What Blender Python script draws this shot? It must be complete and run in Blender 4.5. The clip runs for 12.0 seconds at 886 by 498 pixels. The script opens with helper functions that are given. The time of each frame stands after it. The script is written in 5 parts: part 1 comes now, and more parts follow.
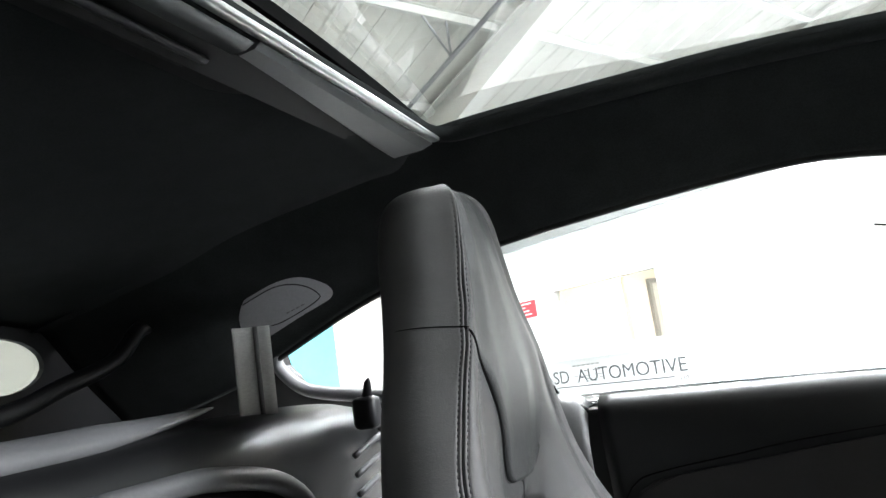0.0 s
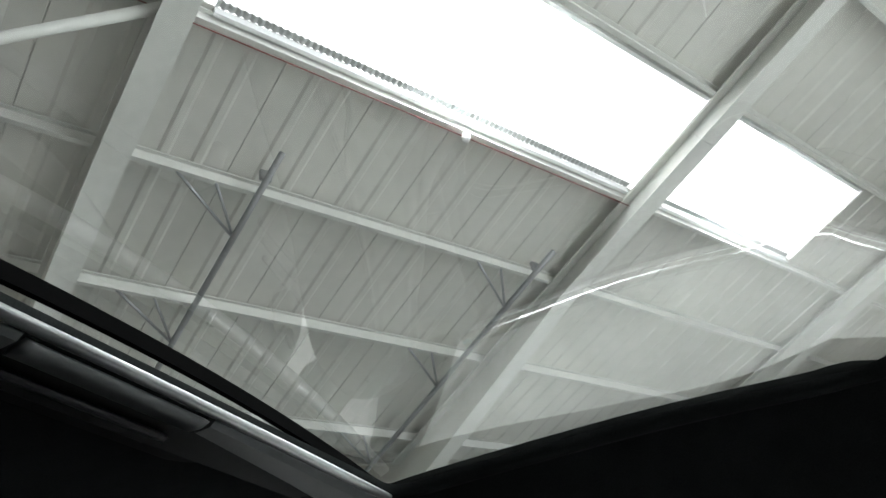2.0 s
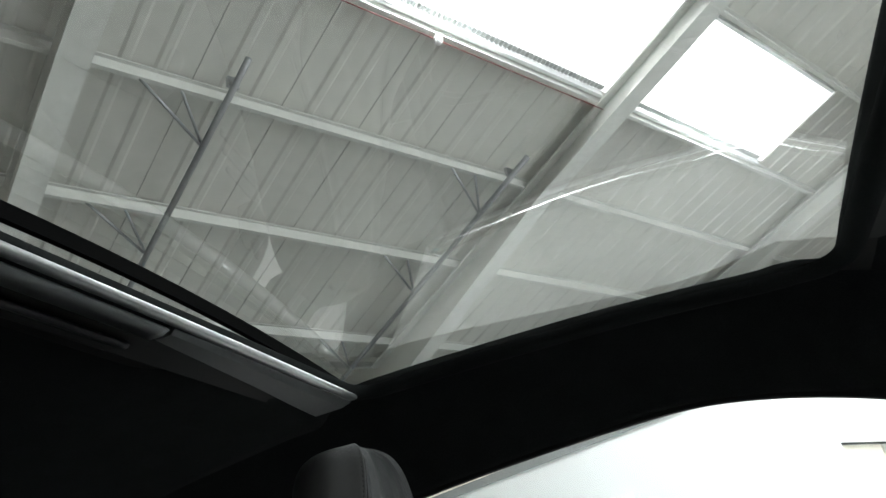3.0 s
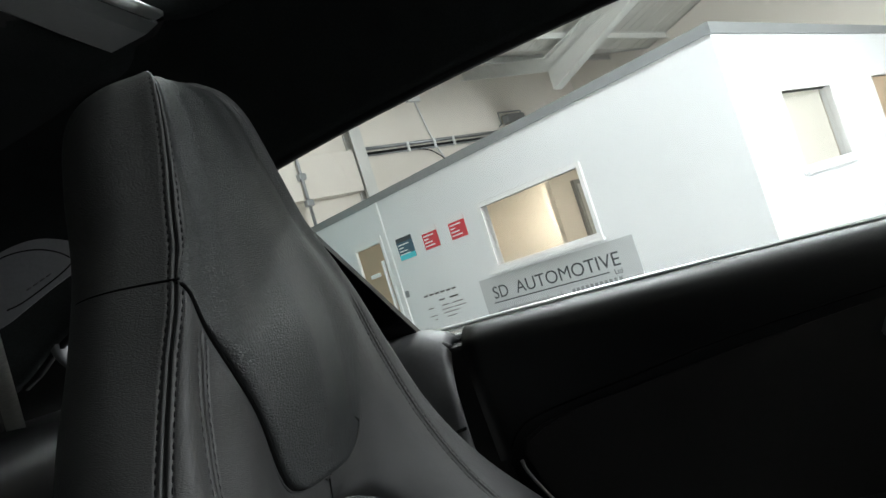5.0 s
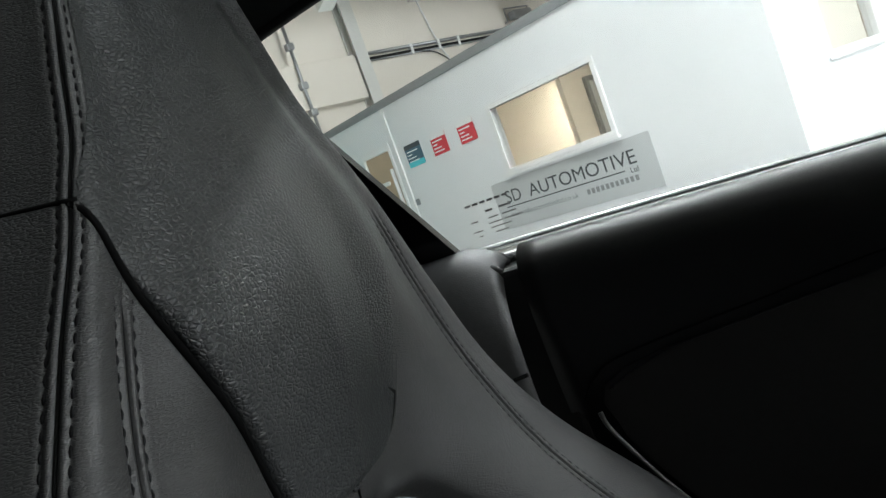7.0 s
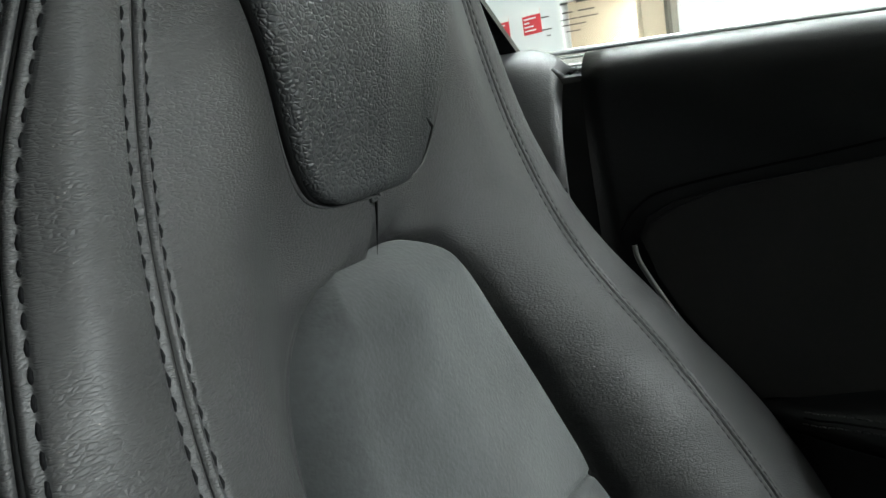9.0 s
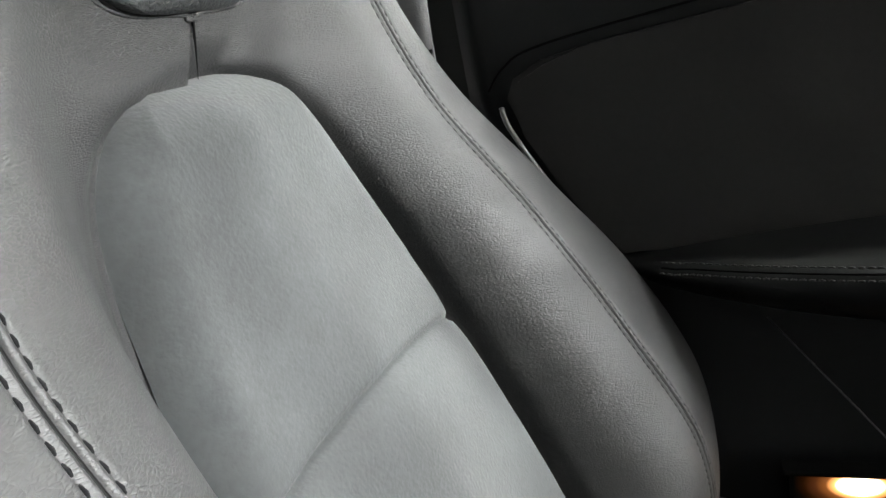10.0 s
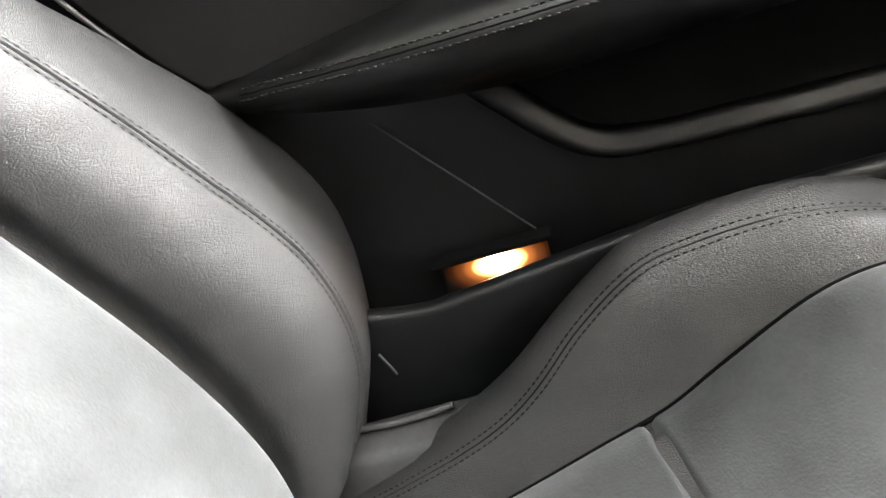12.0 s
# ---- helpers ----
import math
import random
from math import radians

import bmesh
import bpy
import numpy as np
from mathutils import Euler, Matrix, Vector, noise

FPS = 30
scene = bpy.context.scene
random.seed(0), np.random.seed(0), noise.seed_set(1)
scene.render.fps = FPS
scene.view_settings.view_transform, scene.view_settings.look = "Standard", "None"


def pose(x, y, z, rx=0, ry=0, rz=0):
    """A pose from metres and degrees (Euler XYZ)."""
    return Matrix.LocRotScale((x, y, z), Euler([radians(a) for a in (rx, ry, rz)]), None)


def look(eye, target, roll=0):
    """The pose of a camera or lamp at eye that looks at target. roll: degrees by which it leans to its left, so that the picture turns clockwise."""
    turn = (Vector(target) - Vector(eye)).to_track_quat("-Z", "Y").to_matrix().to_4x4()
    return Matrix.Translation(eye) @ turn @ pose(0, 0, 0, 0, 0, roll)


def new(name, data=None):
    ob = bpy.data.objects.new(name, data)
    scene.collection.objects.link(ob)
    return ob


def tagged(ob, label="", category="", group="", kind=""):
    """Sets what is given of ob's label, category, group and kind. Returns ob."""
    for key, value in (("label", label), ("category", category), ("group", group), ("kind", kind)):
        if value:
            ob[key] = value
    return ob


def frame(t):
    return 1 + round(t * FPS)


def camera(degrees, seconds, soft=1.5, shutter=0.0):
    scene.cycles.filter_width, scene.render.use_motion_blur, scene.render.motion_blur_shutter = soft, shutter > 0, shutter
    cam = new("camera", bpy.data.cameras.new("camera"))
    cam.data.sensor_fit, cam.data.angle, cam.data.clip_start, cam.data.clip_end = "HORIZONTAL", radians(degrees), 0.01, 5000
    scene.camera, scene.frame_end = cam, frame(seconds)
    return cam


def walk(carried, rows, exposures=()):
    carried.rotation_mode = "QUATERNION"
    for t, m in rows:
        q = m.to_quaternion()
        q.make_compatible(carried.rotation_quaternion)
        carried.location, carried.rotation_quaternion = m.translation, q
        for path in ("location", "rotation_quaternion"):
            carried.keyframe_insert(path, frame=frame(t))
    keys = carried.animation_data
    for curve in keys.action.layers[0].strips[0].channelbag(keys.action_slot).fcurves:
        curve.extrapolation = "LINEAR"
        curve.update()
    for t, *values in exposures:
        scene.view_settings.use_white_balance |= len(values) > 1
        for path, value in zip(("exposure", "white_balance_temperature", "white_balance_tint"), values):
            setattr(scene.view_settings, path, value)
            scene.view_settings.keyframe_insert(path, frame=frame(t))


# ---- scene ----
import functools

cam = camera(61.2, 12.0, shutter=0.0)
PATH = [
    (0, (-0.188, -0.364, 0.983), (-0.911, 1.472, 1.307), -8.3),
    (0.5, (-0.158, -0.355, 0.976), (-0.832, 1.438, 1.551), -9.9),
    (1, (-0.15, -0.359, 0.975), (-0.758, 1.414, 1.672), -10.1),
    (1.5, (-0.14, -0.375, 0.995), (-0.646, 1.289, 1.982), -10.5),
    (2, (-0.118, -0.412, 0.989), (-0.585, 1.190, 2.092), -10.9),
    (2.5, (-0.115, -0.412, 0.989), (-0.58, 1.2, 2.077), -10.9),
    (3, (-0.097, -0.412, 0.981), (-0.586, 1.315, 1.862), -12.0),
    (3.5, (-0.112, -0.289, 0.979), (-0.605, 1.564, 1.547), -12.9),
    (3.7, (-0.102, -0.268, 0.976), (-0.595, 1.622, 1.406), -13.3),
    (5.3, (-0.154, -0.064, 0.966), (-0.806, 1.826, 0.989), -19.2),
    (5.5, (-0.149, -0.055, 0.956), (-0.811, 1.832, 0.908), -20.6),
    (6, (-0.15, -0.041, 0.977), (-0.691, 1.88, 0.849), -22.4),
    (6.5, (-0.211, 0.033, 0.971), (-0.808, 1.933, 0.792), -23.7),
    (6.7, (-0.223, 0.059, 0.981), (-0.854, 1.952, 0.857), -22.2),
    (8.3, (-0.284, 0.101, 0.952), (-1.196, 1.862, 0.694), -14.4),
    (8.5, (-0.284, 0.1, 0.927), (-1.159, 1.872, 0.622), -12.1),
    (9, (-0.275, 0.1, 0.904), (-1.104, 1.879, 0.519), -8.9),
    (9.5, (-0.262, 0.101, 0.881), (-1.027, 1.876, 0.367), -9.4),
    (10, (-0.248, 0.105, 0.861), (-0.878, 1.896, 0.233), -9.5),
    (10.5, (-0.245, 0.109, 0.872), (-0.863, 1.917, 0.281), -7.9),
    (11, (-0.203, 0.113, 0.834), (-0.714, 1.936, 0.191), -9.6),
    (11.5, (-0.114, 0.116, 0.783), (-0.563, 1.913, 0.028), -15.8),
    (12, (-0.102, 0.133, 0.778), (-0.347, 1.857, -0.206), -19.4),
]

EXPOSURES = [(0.0, 1.85, 6200, 13), (0.5, 1.4, 6200, 12), (1.5, 0.6, 6200, 10), (2.5, 0.5, 6200, 10), (3.0, 0.4, 6200, 9), (3.7, 0.1, 6200, 8), (5.3, 0.0, 6200, 9), (6.7, 0.0, 6200, 9), (8.3, 0.12, 6200, 5), (9.0, 0.65, 6200, 4), (9.5, 1.15, 6300, 4), (10.0, 1.95, 6450, 11), (10.5, 2.6, 6600, 13), (11.0, 2.9, 6650, 15), (12.0, 3.5, 6600, 15)]
walk(cam, [(t, look(eye, target, roll)) for t, eye, target, roll in PATH], EXPOSURES)

# The car stands askew in the workshop: the workshop's own axes, laid into the car's.
BUILDING = pose(-0.03, -0.588, 0.0, 0, 0, -30.21)

# ---- light ----
world = bpy.data.worlds.new("world")
scene.world = world
world.use_nodes = True
wn = world.node_tree.nodes
sky = wn.new("ShaderNodeTexSky")
sky.sky_type, sky.sun_disc = "NISHITA", False
sky.sun_elevation, sky.sun_rotation = radians(50), radians(60)
wn["Background"].inputs["Strength"].default_value = 0.12
world.node_tree.links.new(sky.outputs["Color"], wn["Background"].inputs["Color"])


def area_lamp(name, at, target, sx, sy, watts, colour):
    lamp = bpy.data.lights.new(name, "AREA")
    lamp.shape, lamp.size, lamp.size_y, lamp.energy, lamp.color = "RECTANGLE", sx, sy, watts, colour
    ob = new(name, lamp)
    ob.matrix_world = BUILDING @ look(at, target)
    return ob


DAY = (0.97, 1.0, 0.985)
UP = Vector((-0.2516, 0, 0.9678))
for y0, y1, watts in ((1.95, 8.02, 1750), (8.78, 12.3, 1000)):
    at = Vector((-3.775, (y0 + y1) / 2, 7.05 + 0.26 * 0.955 + 0.07))
    area_lamp("rooflight_daylight", at, at - UP, 1.5, y1 - y0, watts, DAY)
area_lamp("gateway_daylight", (9.85, 7.3, 2.3), (0.0, 1.2, 1.2), 4.2, 4.4, 930, DAY)
# Fill through an added, unseen high opening, for frontal light on the seat.
area_lamp("high_fill_light", (9.85, 7.3, 6.0), (-0.3, 1.2, 0.7), 4.2, 1.3, 600, DAY)
# Added fill under the far slope, where no rooflight is seen or built.
area_lamp("far_slope_fill", (7.7, 7.9, 7.6), (-0.2, 1.2, 0.6), 5.5, 2.4, 1750, DAY)
# Added overhead fill for door and cushion; its ridge rooflight is unseen.
area_lamp("ridge_fill_light", (1.55, -1.7, 8.78), (1.3, -1.7, 0.0), 1.5, 5.7, 200, DAY)
for lx, ly, watts in ((-9.6, 11.4, 110), (-6.6, 10.6, 45)):
    area_lamp("office_ceiling_glow", (lx, ly, 2.55), (lx, ly, 0), 1.2, 1.2, watts, (1.0, 0.88, 0.70))


# ---- materials ----
def material(name, colour, rough=0.5, metal=0.0, grain=0.0, scale=60.0, bump=0.0, bump_scale=200.0, blotch=0.0, kind="noise", sheen=0.0, aniso=(1, 1, 1), smooth_side=None):
    m = bpy.data.materials.new(name)
    m.use_nodes = True
    nt = m.node_tree
    b = nt.nodes["Principled BSDF"]
    b.inputs["Base Color"].default_value = (*colour, 1)
    b.inputs["Roughness"].default_value = rough
    b.inputs["Metallic"].default_value = metal
    if sheen:
        b.inputs["Sheen Weight"].default_value = sheen
        b.inputs["Sheen Roughness"].default_value = 0.5
    co = nt.nodes.new("ShaderNodeTexCoord")
    mp = nt.nodes.new("ShaderNodeMapping")
    mp.inputs["Scale"].default_value = aniso
    nt.links.new(co.outputs["Object"], mp.inputs["Vector"])
    if grain or blotch:
        fine = nt.nodes.new("ShaderNodeTexNoise")
        fine.inputs["Scale"].default_value, fine.inputs["Detail"].default_value = scale, 6
        broad = nt.nodes.new("ShaderNodeTexNoise")
        broad.inputs["Scale"].default_value, broad.inputs["Detail"].default_value = scale * 0.06, 4
        nt.links.new(mp.outputs[0], fine.inputs["Vector"])
        nt.links.new(mp.outputs[0], broad.inputs["Vector"])
        last = None
        for tex, amount in ((fine, grain), (broad, blotch)):
            ramp = nt.nodes.new("ShaderNodeMapRange")
            ramp.inputs["From Min"].default_value, ramp.inputs["From Max"].default_value = 0.3, 0.7
            ramp.inputs["To Min"].default_value, ramp.inputs["To Max"].default_value = 1 - amount, 1 + amount
            nt.links.new(tex.outputs["Fac"], ramp.inputs["Value"])
            mix = nt.nodes.new("ShaderNodeMix")
            mix.data_type, mix.blend_type = "RGBA", "MULTIPLY"
            mix.inputs["Factor"].default_value = 1
            if last is None:
                mix.inputs["A"].default_value = (*colour, 1)
            else:
                nt.links.new(last, mix.inputs["A"])
            nt.links.new(ramp.outputs[0], mix.inputs["B"])
            last = mix.outputs["Result"]
        nt.links.new(last, b.inputs["Base Color"])
        rr = nt.nodes.new("ShaderNodeMapRange")
        rr.inputs["To Min"].default_value, rr.inputs["To Max"].default_value = max(0.02, rough - 0.08), min(1, rough + 0.08)
        nt.links.new(broad.outputs["Fac"], rr.inputs["Value"])
        nt.links.new(rr.outputs[0], b.inputs["Roughness"])
    if bump:
        if kind == "leather":
            tex = nt.nodes.new("ShaderNodeTexVoronoi")
            tex.feature = "DISTANCE_TO_EDGE"
            tex.inputs["Scale"].default_value = bump_scale
            warp = nt.nodes.new("ShaderNodeTexNoise")
            warp.inputs["Scale"].default_value, warp.inputs["Detail"].default_value = bump_scale * 0.35, 3
            nt.links.new(mp.outputs[0], warp.inputs["Vector"])
            add = nt.nodes.new("ShaderNodeVectorMath")
            add.operation = "MULTIPLY_ADD"
            add.inputs[1].default_value = (1.2 / bump_scale,) * 3
            nt.links.new(warp.outputs["Color"], add.inputs[0])
            nt.links.new(mp.outputs[0], add.inputs[2])
            nt.links.new(add.outputs[0], tex.inputs["Vector"])
            cut = nt.nodes.new("ShaderNodeMapRange")
            cut.inputs["From Max"].default_value = 0.25
            nt.links.new(tex.outputs["Distance"], cut.inputs["Value"])
            patch_tex = nt.nodes.new("ShaderNodeTexNoise")
            patch_tex.inputs["Scale"].default_value, patch_tex.inputs["Detail"].default_value = bump_scale * 0.03, 3
            nt.links.new(mp.outputs[0], patch_tex.inputs["Vector"])
            worn = nt.nodes.new("ShaderNodeMapRange")
            worn.inputs["From Min"].default_value, worn.inputs["From Max"].default_value = 0.38, 0.62
            worn.inputs["To Min"].default_value, worn.inputs["To Max"].default_value = 0.35, 1.0
            nt.links.new(patch_tex.outputs["Fac"], worn.inputs["Value"])
            times = nt.nodes.new("ShaderNodeMath")
            times.operation = "MULTIPLY"
            nt.links.new(cut.outputs[0], times.inputs[0])
            nt.links.new(worn.outputs[0], times.inputs[1])
            high = times.outputs[0]
            if smooth_side is not None:
                split = nt.nodes.new("ShaderNodeSeparateXYZ")
                nt.links.new(co.outputs["Object"], split.inputs[0])
                polish = nt.nodes.new("ShaderNodeMapRange")
                polish.inputs["From Min"].default_value, polish.inputs["From Max"].default_value = smooth_side
                polish.inputs["To Min"].default_value = 0.30
                nt.links.new(split.outputs["Y"], polish.inputs["Value"])
                less = nt.nodes.new("ShaderNodeMath")
                less.operation = "MULTIPLY"
                nt.links.new(high, less.inputs[0])
                nt.links.new(polish.outputs[0], less.inputs[1])
                high = less.outputs[0]
        else:
            tex = nt.nodes.new("ShaderNodeTexNoise")
            tex.inputs["Scale"].default_value, tex.inputs["Detail"].default_value = bump_scale, 5
            nt.links.new(mp.outputs[0], tex.inputs["Vector"])
            high = tex.outputs["Fac"]
            if kind == "wrinkle":
                tex.inputs["Detail"].default_value = 3
                cut = nt.nodes.new("ShaderNodeMapRange")
                cut.inputs["From Min"].default_value, cut.inputs["From Max"].default_value = 0.40, 0.56
                cut.interpolation_type = "SMOOTHSTEP"
                nt.links.new(tex.outputs["Fac"], cut.inputs["Value"])
                high = cut.outputs[0]
        bp = nt.nodes.new("ShaderNodeBump")
        bp.inputs["Strength"].default_value, bp.inputs["Distance"].default_value = bump, 0.0012
        nt.links.new(high, bp.inputs["Height"])
        nt.links.new(bp.outputs[0], b.inputs["Normal"])
    return m


def glass_material(name, tint, rough=0.0, ior=1.5):
    m = bpy.data.materials.new(name)
    m.use_nodes = True
    nt = m.node_tree
    nt.nodes.remove(nt.nodes["Principled BSDF"])
    clear = nt.nodes.new("ShaderNodeBsdfTransparent")
    clear.inputs["Color"].default_value = (*tint, 1)
    gloss = nt.nodes.new("ShaderNodeBsdfGlossy")
    gloss.inputs["Roughness"].default_value = rough
    fres = nt.nodes.new("ShaderNodeFresnel")
    fres.inputs["IOR"].default_value = ior
    mix = nt.nodes.new("ShaderNodeMixShader")
    nt.links.new(fres.outputs[0], mix.inputs[0])
    nt.links.new(clear.outputs[0], mix.inputs[1])
    nt.links.new(gloss.outputs[0], mix.inputs[2])
    nt.links.new(mix.outputs[0], nt.nodes["Material Output"].inputs["Surface"])
    return m


def glow_material(name, colour, strength):
    m = bpy.data.materials.new(name)
    m.use_nodes = True
    b = m.node_tree.nodes["Principled BSDF"]
    b.inputs["Base Color"].default_value = (*colour, 1)
    b.inputs["Emission Color"].default_value = (*colour, 1)
    b.inputs["Emission Strength"].default_value = strength
    return m


LEATHER = material("seat_leather", (0.0300, 0.0297, 0.0299), 0.50, grain=0.10, scale=500, bump=0.40, bump_scale=800, blotch=0.10, kind="leather", aniso=(0.52, 0.46, 1.5), smooth_side=(0.20, 0.42))
PAD_LEATHER = material("headrest_pad_leather", (0.026, 0.0272, 0.0275), 0.46, grain=0.10, scale=90, bump=0.46, bump_scale=430, blotch=0.1, kind="leather", aniso=(1.2, 0.75, 1.3))
SUEDE = material("insert_suede", (0.0392, 0.0422, 0.0430), 0.95, grain=0.10, scale=300, bump=0.28, bump_scale=520, blotch=0.36, sheen=0.25)
for m, level in ((LEATHER, 0.58), (PAD_LEATHER, 0.42)):
    m.node_tree.nodes["Principled BSDF"].inputs["Specular IOR Level"].default_value = level
THREAD = material("stitch_thread", (0.006, 0.006, 0.0065), 0.8)
SEAM = material("sewn_seam", (0.005, 0.005, 0.005), 0.6)
# Matt near-black for sunk joints; also paints shade in gaps and the door pull.
GROOVE = material("seam_groove", (0.004, 0.004, 0.004), 1.0)
GROOVE.node_tree.nodes["Principled BSDF"].inputs["Specular IOR Level"].default_value = 0.05
DOOR_SKIN = material("door_skin", (0.0045, 0.0046, 0.005), 0.40, grain=0.15, scale=300, bump=0.16, bump_scale=900, blotch=0.08)
DOOR_INSERT = material("door_insert_leather", (0.0088, 0.0083, 0.0083), 0.55, grain=0.12, scale=200, bump=0.12, bump_scale=700, blotch=0.1, kind="leather")
for m in (DOOR_SKIN, DOOR_INSERT):
    m.node_tree.nodes["Principled BSDF"].inputs["Specular IOR Level"].default_value = 0.25
# Darker copy of the insert leather: missing light contrast put into its colour.
ARM_LEATHER = material("armrest_leather", (0.0035, 0.0035, 0.0036), 0.34, grain=0.12, scale=200, bump=0.10, bump_scale=700, blotch=0.1, kind="leather")
BLACK_PLASTIC = material("black_plastic", (0.012, 0.012, 0.013), 0.42, grain=0.1, scale=400, bump=0.2, bump_scale=1200, blotch=0.1)
GLOSS_BLACK = material("gloss_black", (0.006, 0.006, 0.007), 0.18)
QUARTER = material("quarter_leather", (0.06, 0.06, 0.062), 0.45, grain=0.1, scale=200, bump=0.2, bump_scale=600, blotch=0.1, kind="leather")
DULL_METAL = material("dull_strip", (0.10, 0.10, 0.10), 0.35, 0.6, grain=0.05, scale=200)
BLIND_GREY = material("blind_cover_grey", (0.105, 0.11, 0.11), 0.45, grain=0.05, scale=200, bump=0.1, bump_scale=900)
GREY_TRIM = material("grey_trim", (0.06, 0.06, 0.063), 0.5, grain=0.1, scale=300, bump=0.2, bump_scale=900, blotch=0.08)
HEADLINER = material("headliner_suede", (0.018, 0.020, 0.020), 0.95, grain=0.2, scale=500, bump=0.3, bump_scale=1600, blotch=0.15)
GUIDE_GREY = material("guide_grey", (0.14, 0.14, 0.145), 0.5, grain=0.06, scale=300, bump=0.15, bump_scale=900, blotch=0.06)
ARM_THREAD = material("armrest_thread", (0.022, 0.022, 0.022), 0.6)
SATIN_METAL = material("satin_metal", (0.55, 0.56, 0.57), 0.32, 0.9, grain=0.05, scale=200, blotch=0.05)
BRIGHT_TRIM = material("bright_window_trim", (0.85, 0.85, 0.85), 0.12, 1.0, grain=0.03, scale=200, blotch=0.03)
BELT = material("belt_webbing", (0.40, 0.405, 0.40), 0.75, grain=0.2, scale=900, bump=0.5, bump_scale=1400, aniso=(0.2, 0.2, 3))
CARPET = material("carpet", (0.012, 0.012, 0.013), 1.0, grain=0.4, scale=900, bump=1.0, bump_scale=1500, blotch=0.2)
RUBBER = material("rubber_seal", (0.008, 0.008, 0.008), 0.6)
for m, level in ((THREAD, 0.1), (SEAM, 0.1), (HEADLINER, 0.12), (CARPET, 0.1), (RUBBER, 0.25), (ARM_LEATHER, 0.3), (ARM_THREAD, 0.3), (BLACK_PLASTIC, 0.3)):
    m.node_tree.nodes["Principled BSDF"].inputs["Specular IOR Level"].default_value = level
ROOF_GLASS = glass_material("roof_glass", (0.36, 0.37, 0.365), ior=1.9)
SIDE_GLASS = glass_material("side_glass", (0.93, 0.95, 0.94))
DARK_GLASS = glass_material("privacy_glass", (0.22, 0.24, 0.23))
SKY_GLOW = glow_material("overcast_sky", (1.0, 1.0, 1.0), 2.2)
PRINT = material("glass_print", (0.2, 0.2, 0.2), 0.8)
LAMP_LENS = glow_material("door_lamp_lens", (1.0, 0.40, 0.12), 1.0)


def soften_lamp(m, centre, reach, strength):
    """Lets the lens shine most over its bulb and fade outwards."""
    nt = m.node_tree
    co = nt.nodes.new("ShaderNodeTexCoord")
    sub = nt.nodes.new("ShaderNodeVectorMath")
    sub.operation = "SUBTRACT"
    sub.inputs[1].default_value = centre
    div = nt.nodes.new("ShaderNodeVectorMath")
    div.operation = "DIVIDE"
    div.inputs[1].default_value = reach
    ln = nt.nodes.new("ShaderNodeVectorMath")
    ln.operation = "LENGTH"
    nt.links.new(co.outputs["Object"], sub.inputs[0])
    nt.links.new(sub.outputs[0], div.inputs[0])
    nt.links.new(div.outputs[0], ln.inputs[0])
    ramp = nt.nodes.new("ShaderNodeValToRGB")
    ramp.color_ramp.elements[0].position, ramp.color_ramp.elements[0].color = 0.0, (1.0, 0.80, 0.55, 1)
    ramp.color_ramp.elements[1].position, ramp.color_ramp.elements[1].color = 1.0, (0.0, 0.0, 0.0, 1)
    for at, col in ((0.16, (1.0, 0.72, 0.44, 1)), (0.24, (0.20, 0.08, 0.024, 1)), (0.32, (0.024, 0.0075, 0.0016, 1)), (0.42, (0.0065, 0.0018, 0.0004, 1)), (0.53, (0.0012, 0.0003, 0.0, 1)), (0.62, (0.0, 0.0, 0.0, 1))):
        e = ramp.color_ramp.elements.new(at)
        e.color = col
    nt.links.new(ln.outputs["Value"], ramp.inputs[0])
    p = nt.nodes["Principled BSDF"]
    p.inputs["Base Color"].default_value = (0.006, 0.004, 0.003, 1)
    nt.links.new(ramp.outputs[0], p.inputs["Emission Color"])
    p.inputs["Emission Strength"].default_value = strength


soften_lamp(LAMP_LENS, (-0.135, 0.64, 0.459), (0.075, 1.0, 0.042), 3.2)
WALL_PAINT = material("white_wall_paint", (0.77, 0.785, 0.80), 0.6, grain=0.02, scale=8, bump=0.05, bump_scale=60, blotch=0.03)
CREAM_WALL = material("cream_wall_paint", (0.78, 0.73, 0.66), 0.75, grain=0.03, scale=6, bump=0.1, bump_scale=30, blotch=0.06)
ROOF_SHEET = material("roof_liner_sheet", (0.60, 0.59, 0.55), 0.55, grain=0.04, scale=6, blotch=0.08)
STEEL_PAINT = material("painted_steel", (0.66, 0.66, 0.63), 0.5, grain=0.05, scale=10, blotch=0.06)
GALV = material("galvanised_steel", (0.35, 0.36, 0.37), 0.4, 0.8, grain=0.1, scale=40, blotch=0.1)
COPING = material("grey_coping", (0.24, 0.25, 0.255), 0.55, grain=0.05, scale=20, blotch=0.05)
CORRUGATED = material("weathered_grp_sheet", (0.42, 0.43, 0.42), 0.5, grain=0.1, scale=20, blotch=0.1)
UPVC = material("white_frame", (0.82, 0.82, 0.82), 0.35, grain=0.02, scale=20, blotch=0.02)
CONCRETE = material("painted_floor", (0.50, 0.50, 0.49), 0.35, grain=0.15, scale=12, bump=0.2, bump_scale=60, blotch=0.15)
DOOR_WOOD = material("office_door_wood", (0.48, 0.35, 0.23), 0.45, grain=0.12, scale=20, blotch=0.08, aniso=(6, 6, 0.5))
SIGN_GREY = material("sign_panel", (0.52, 0.54, 0.55), 0.5, grain=0.03, scale=20, blotch=0.03)
SIGN_INK = material("sign_letters", (0.05, 0.055, 0.06), 0.5)
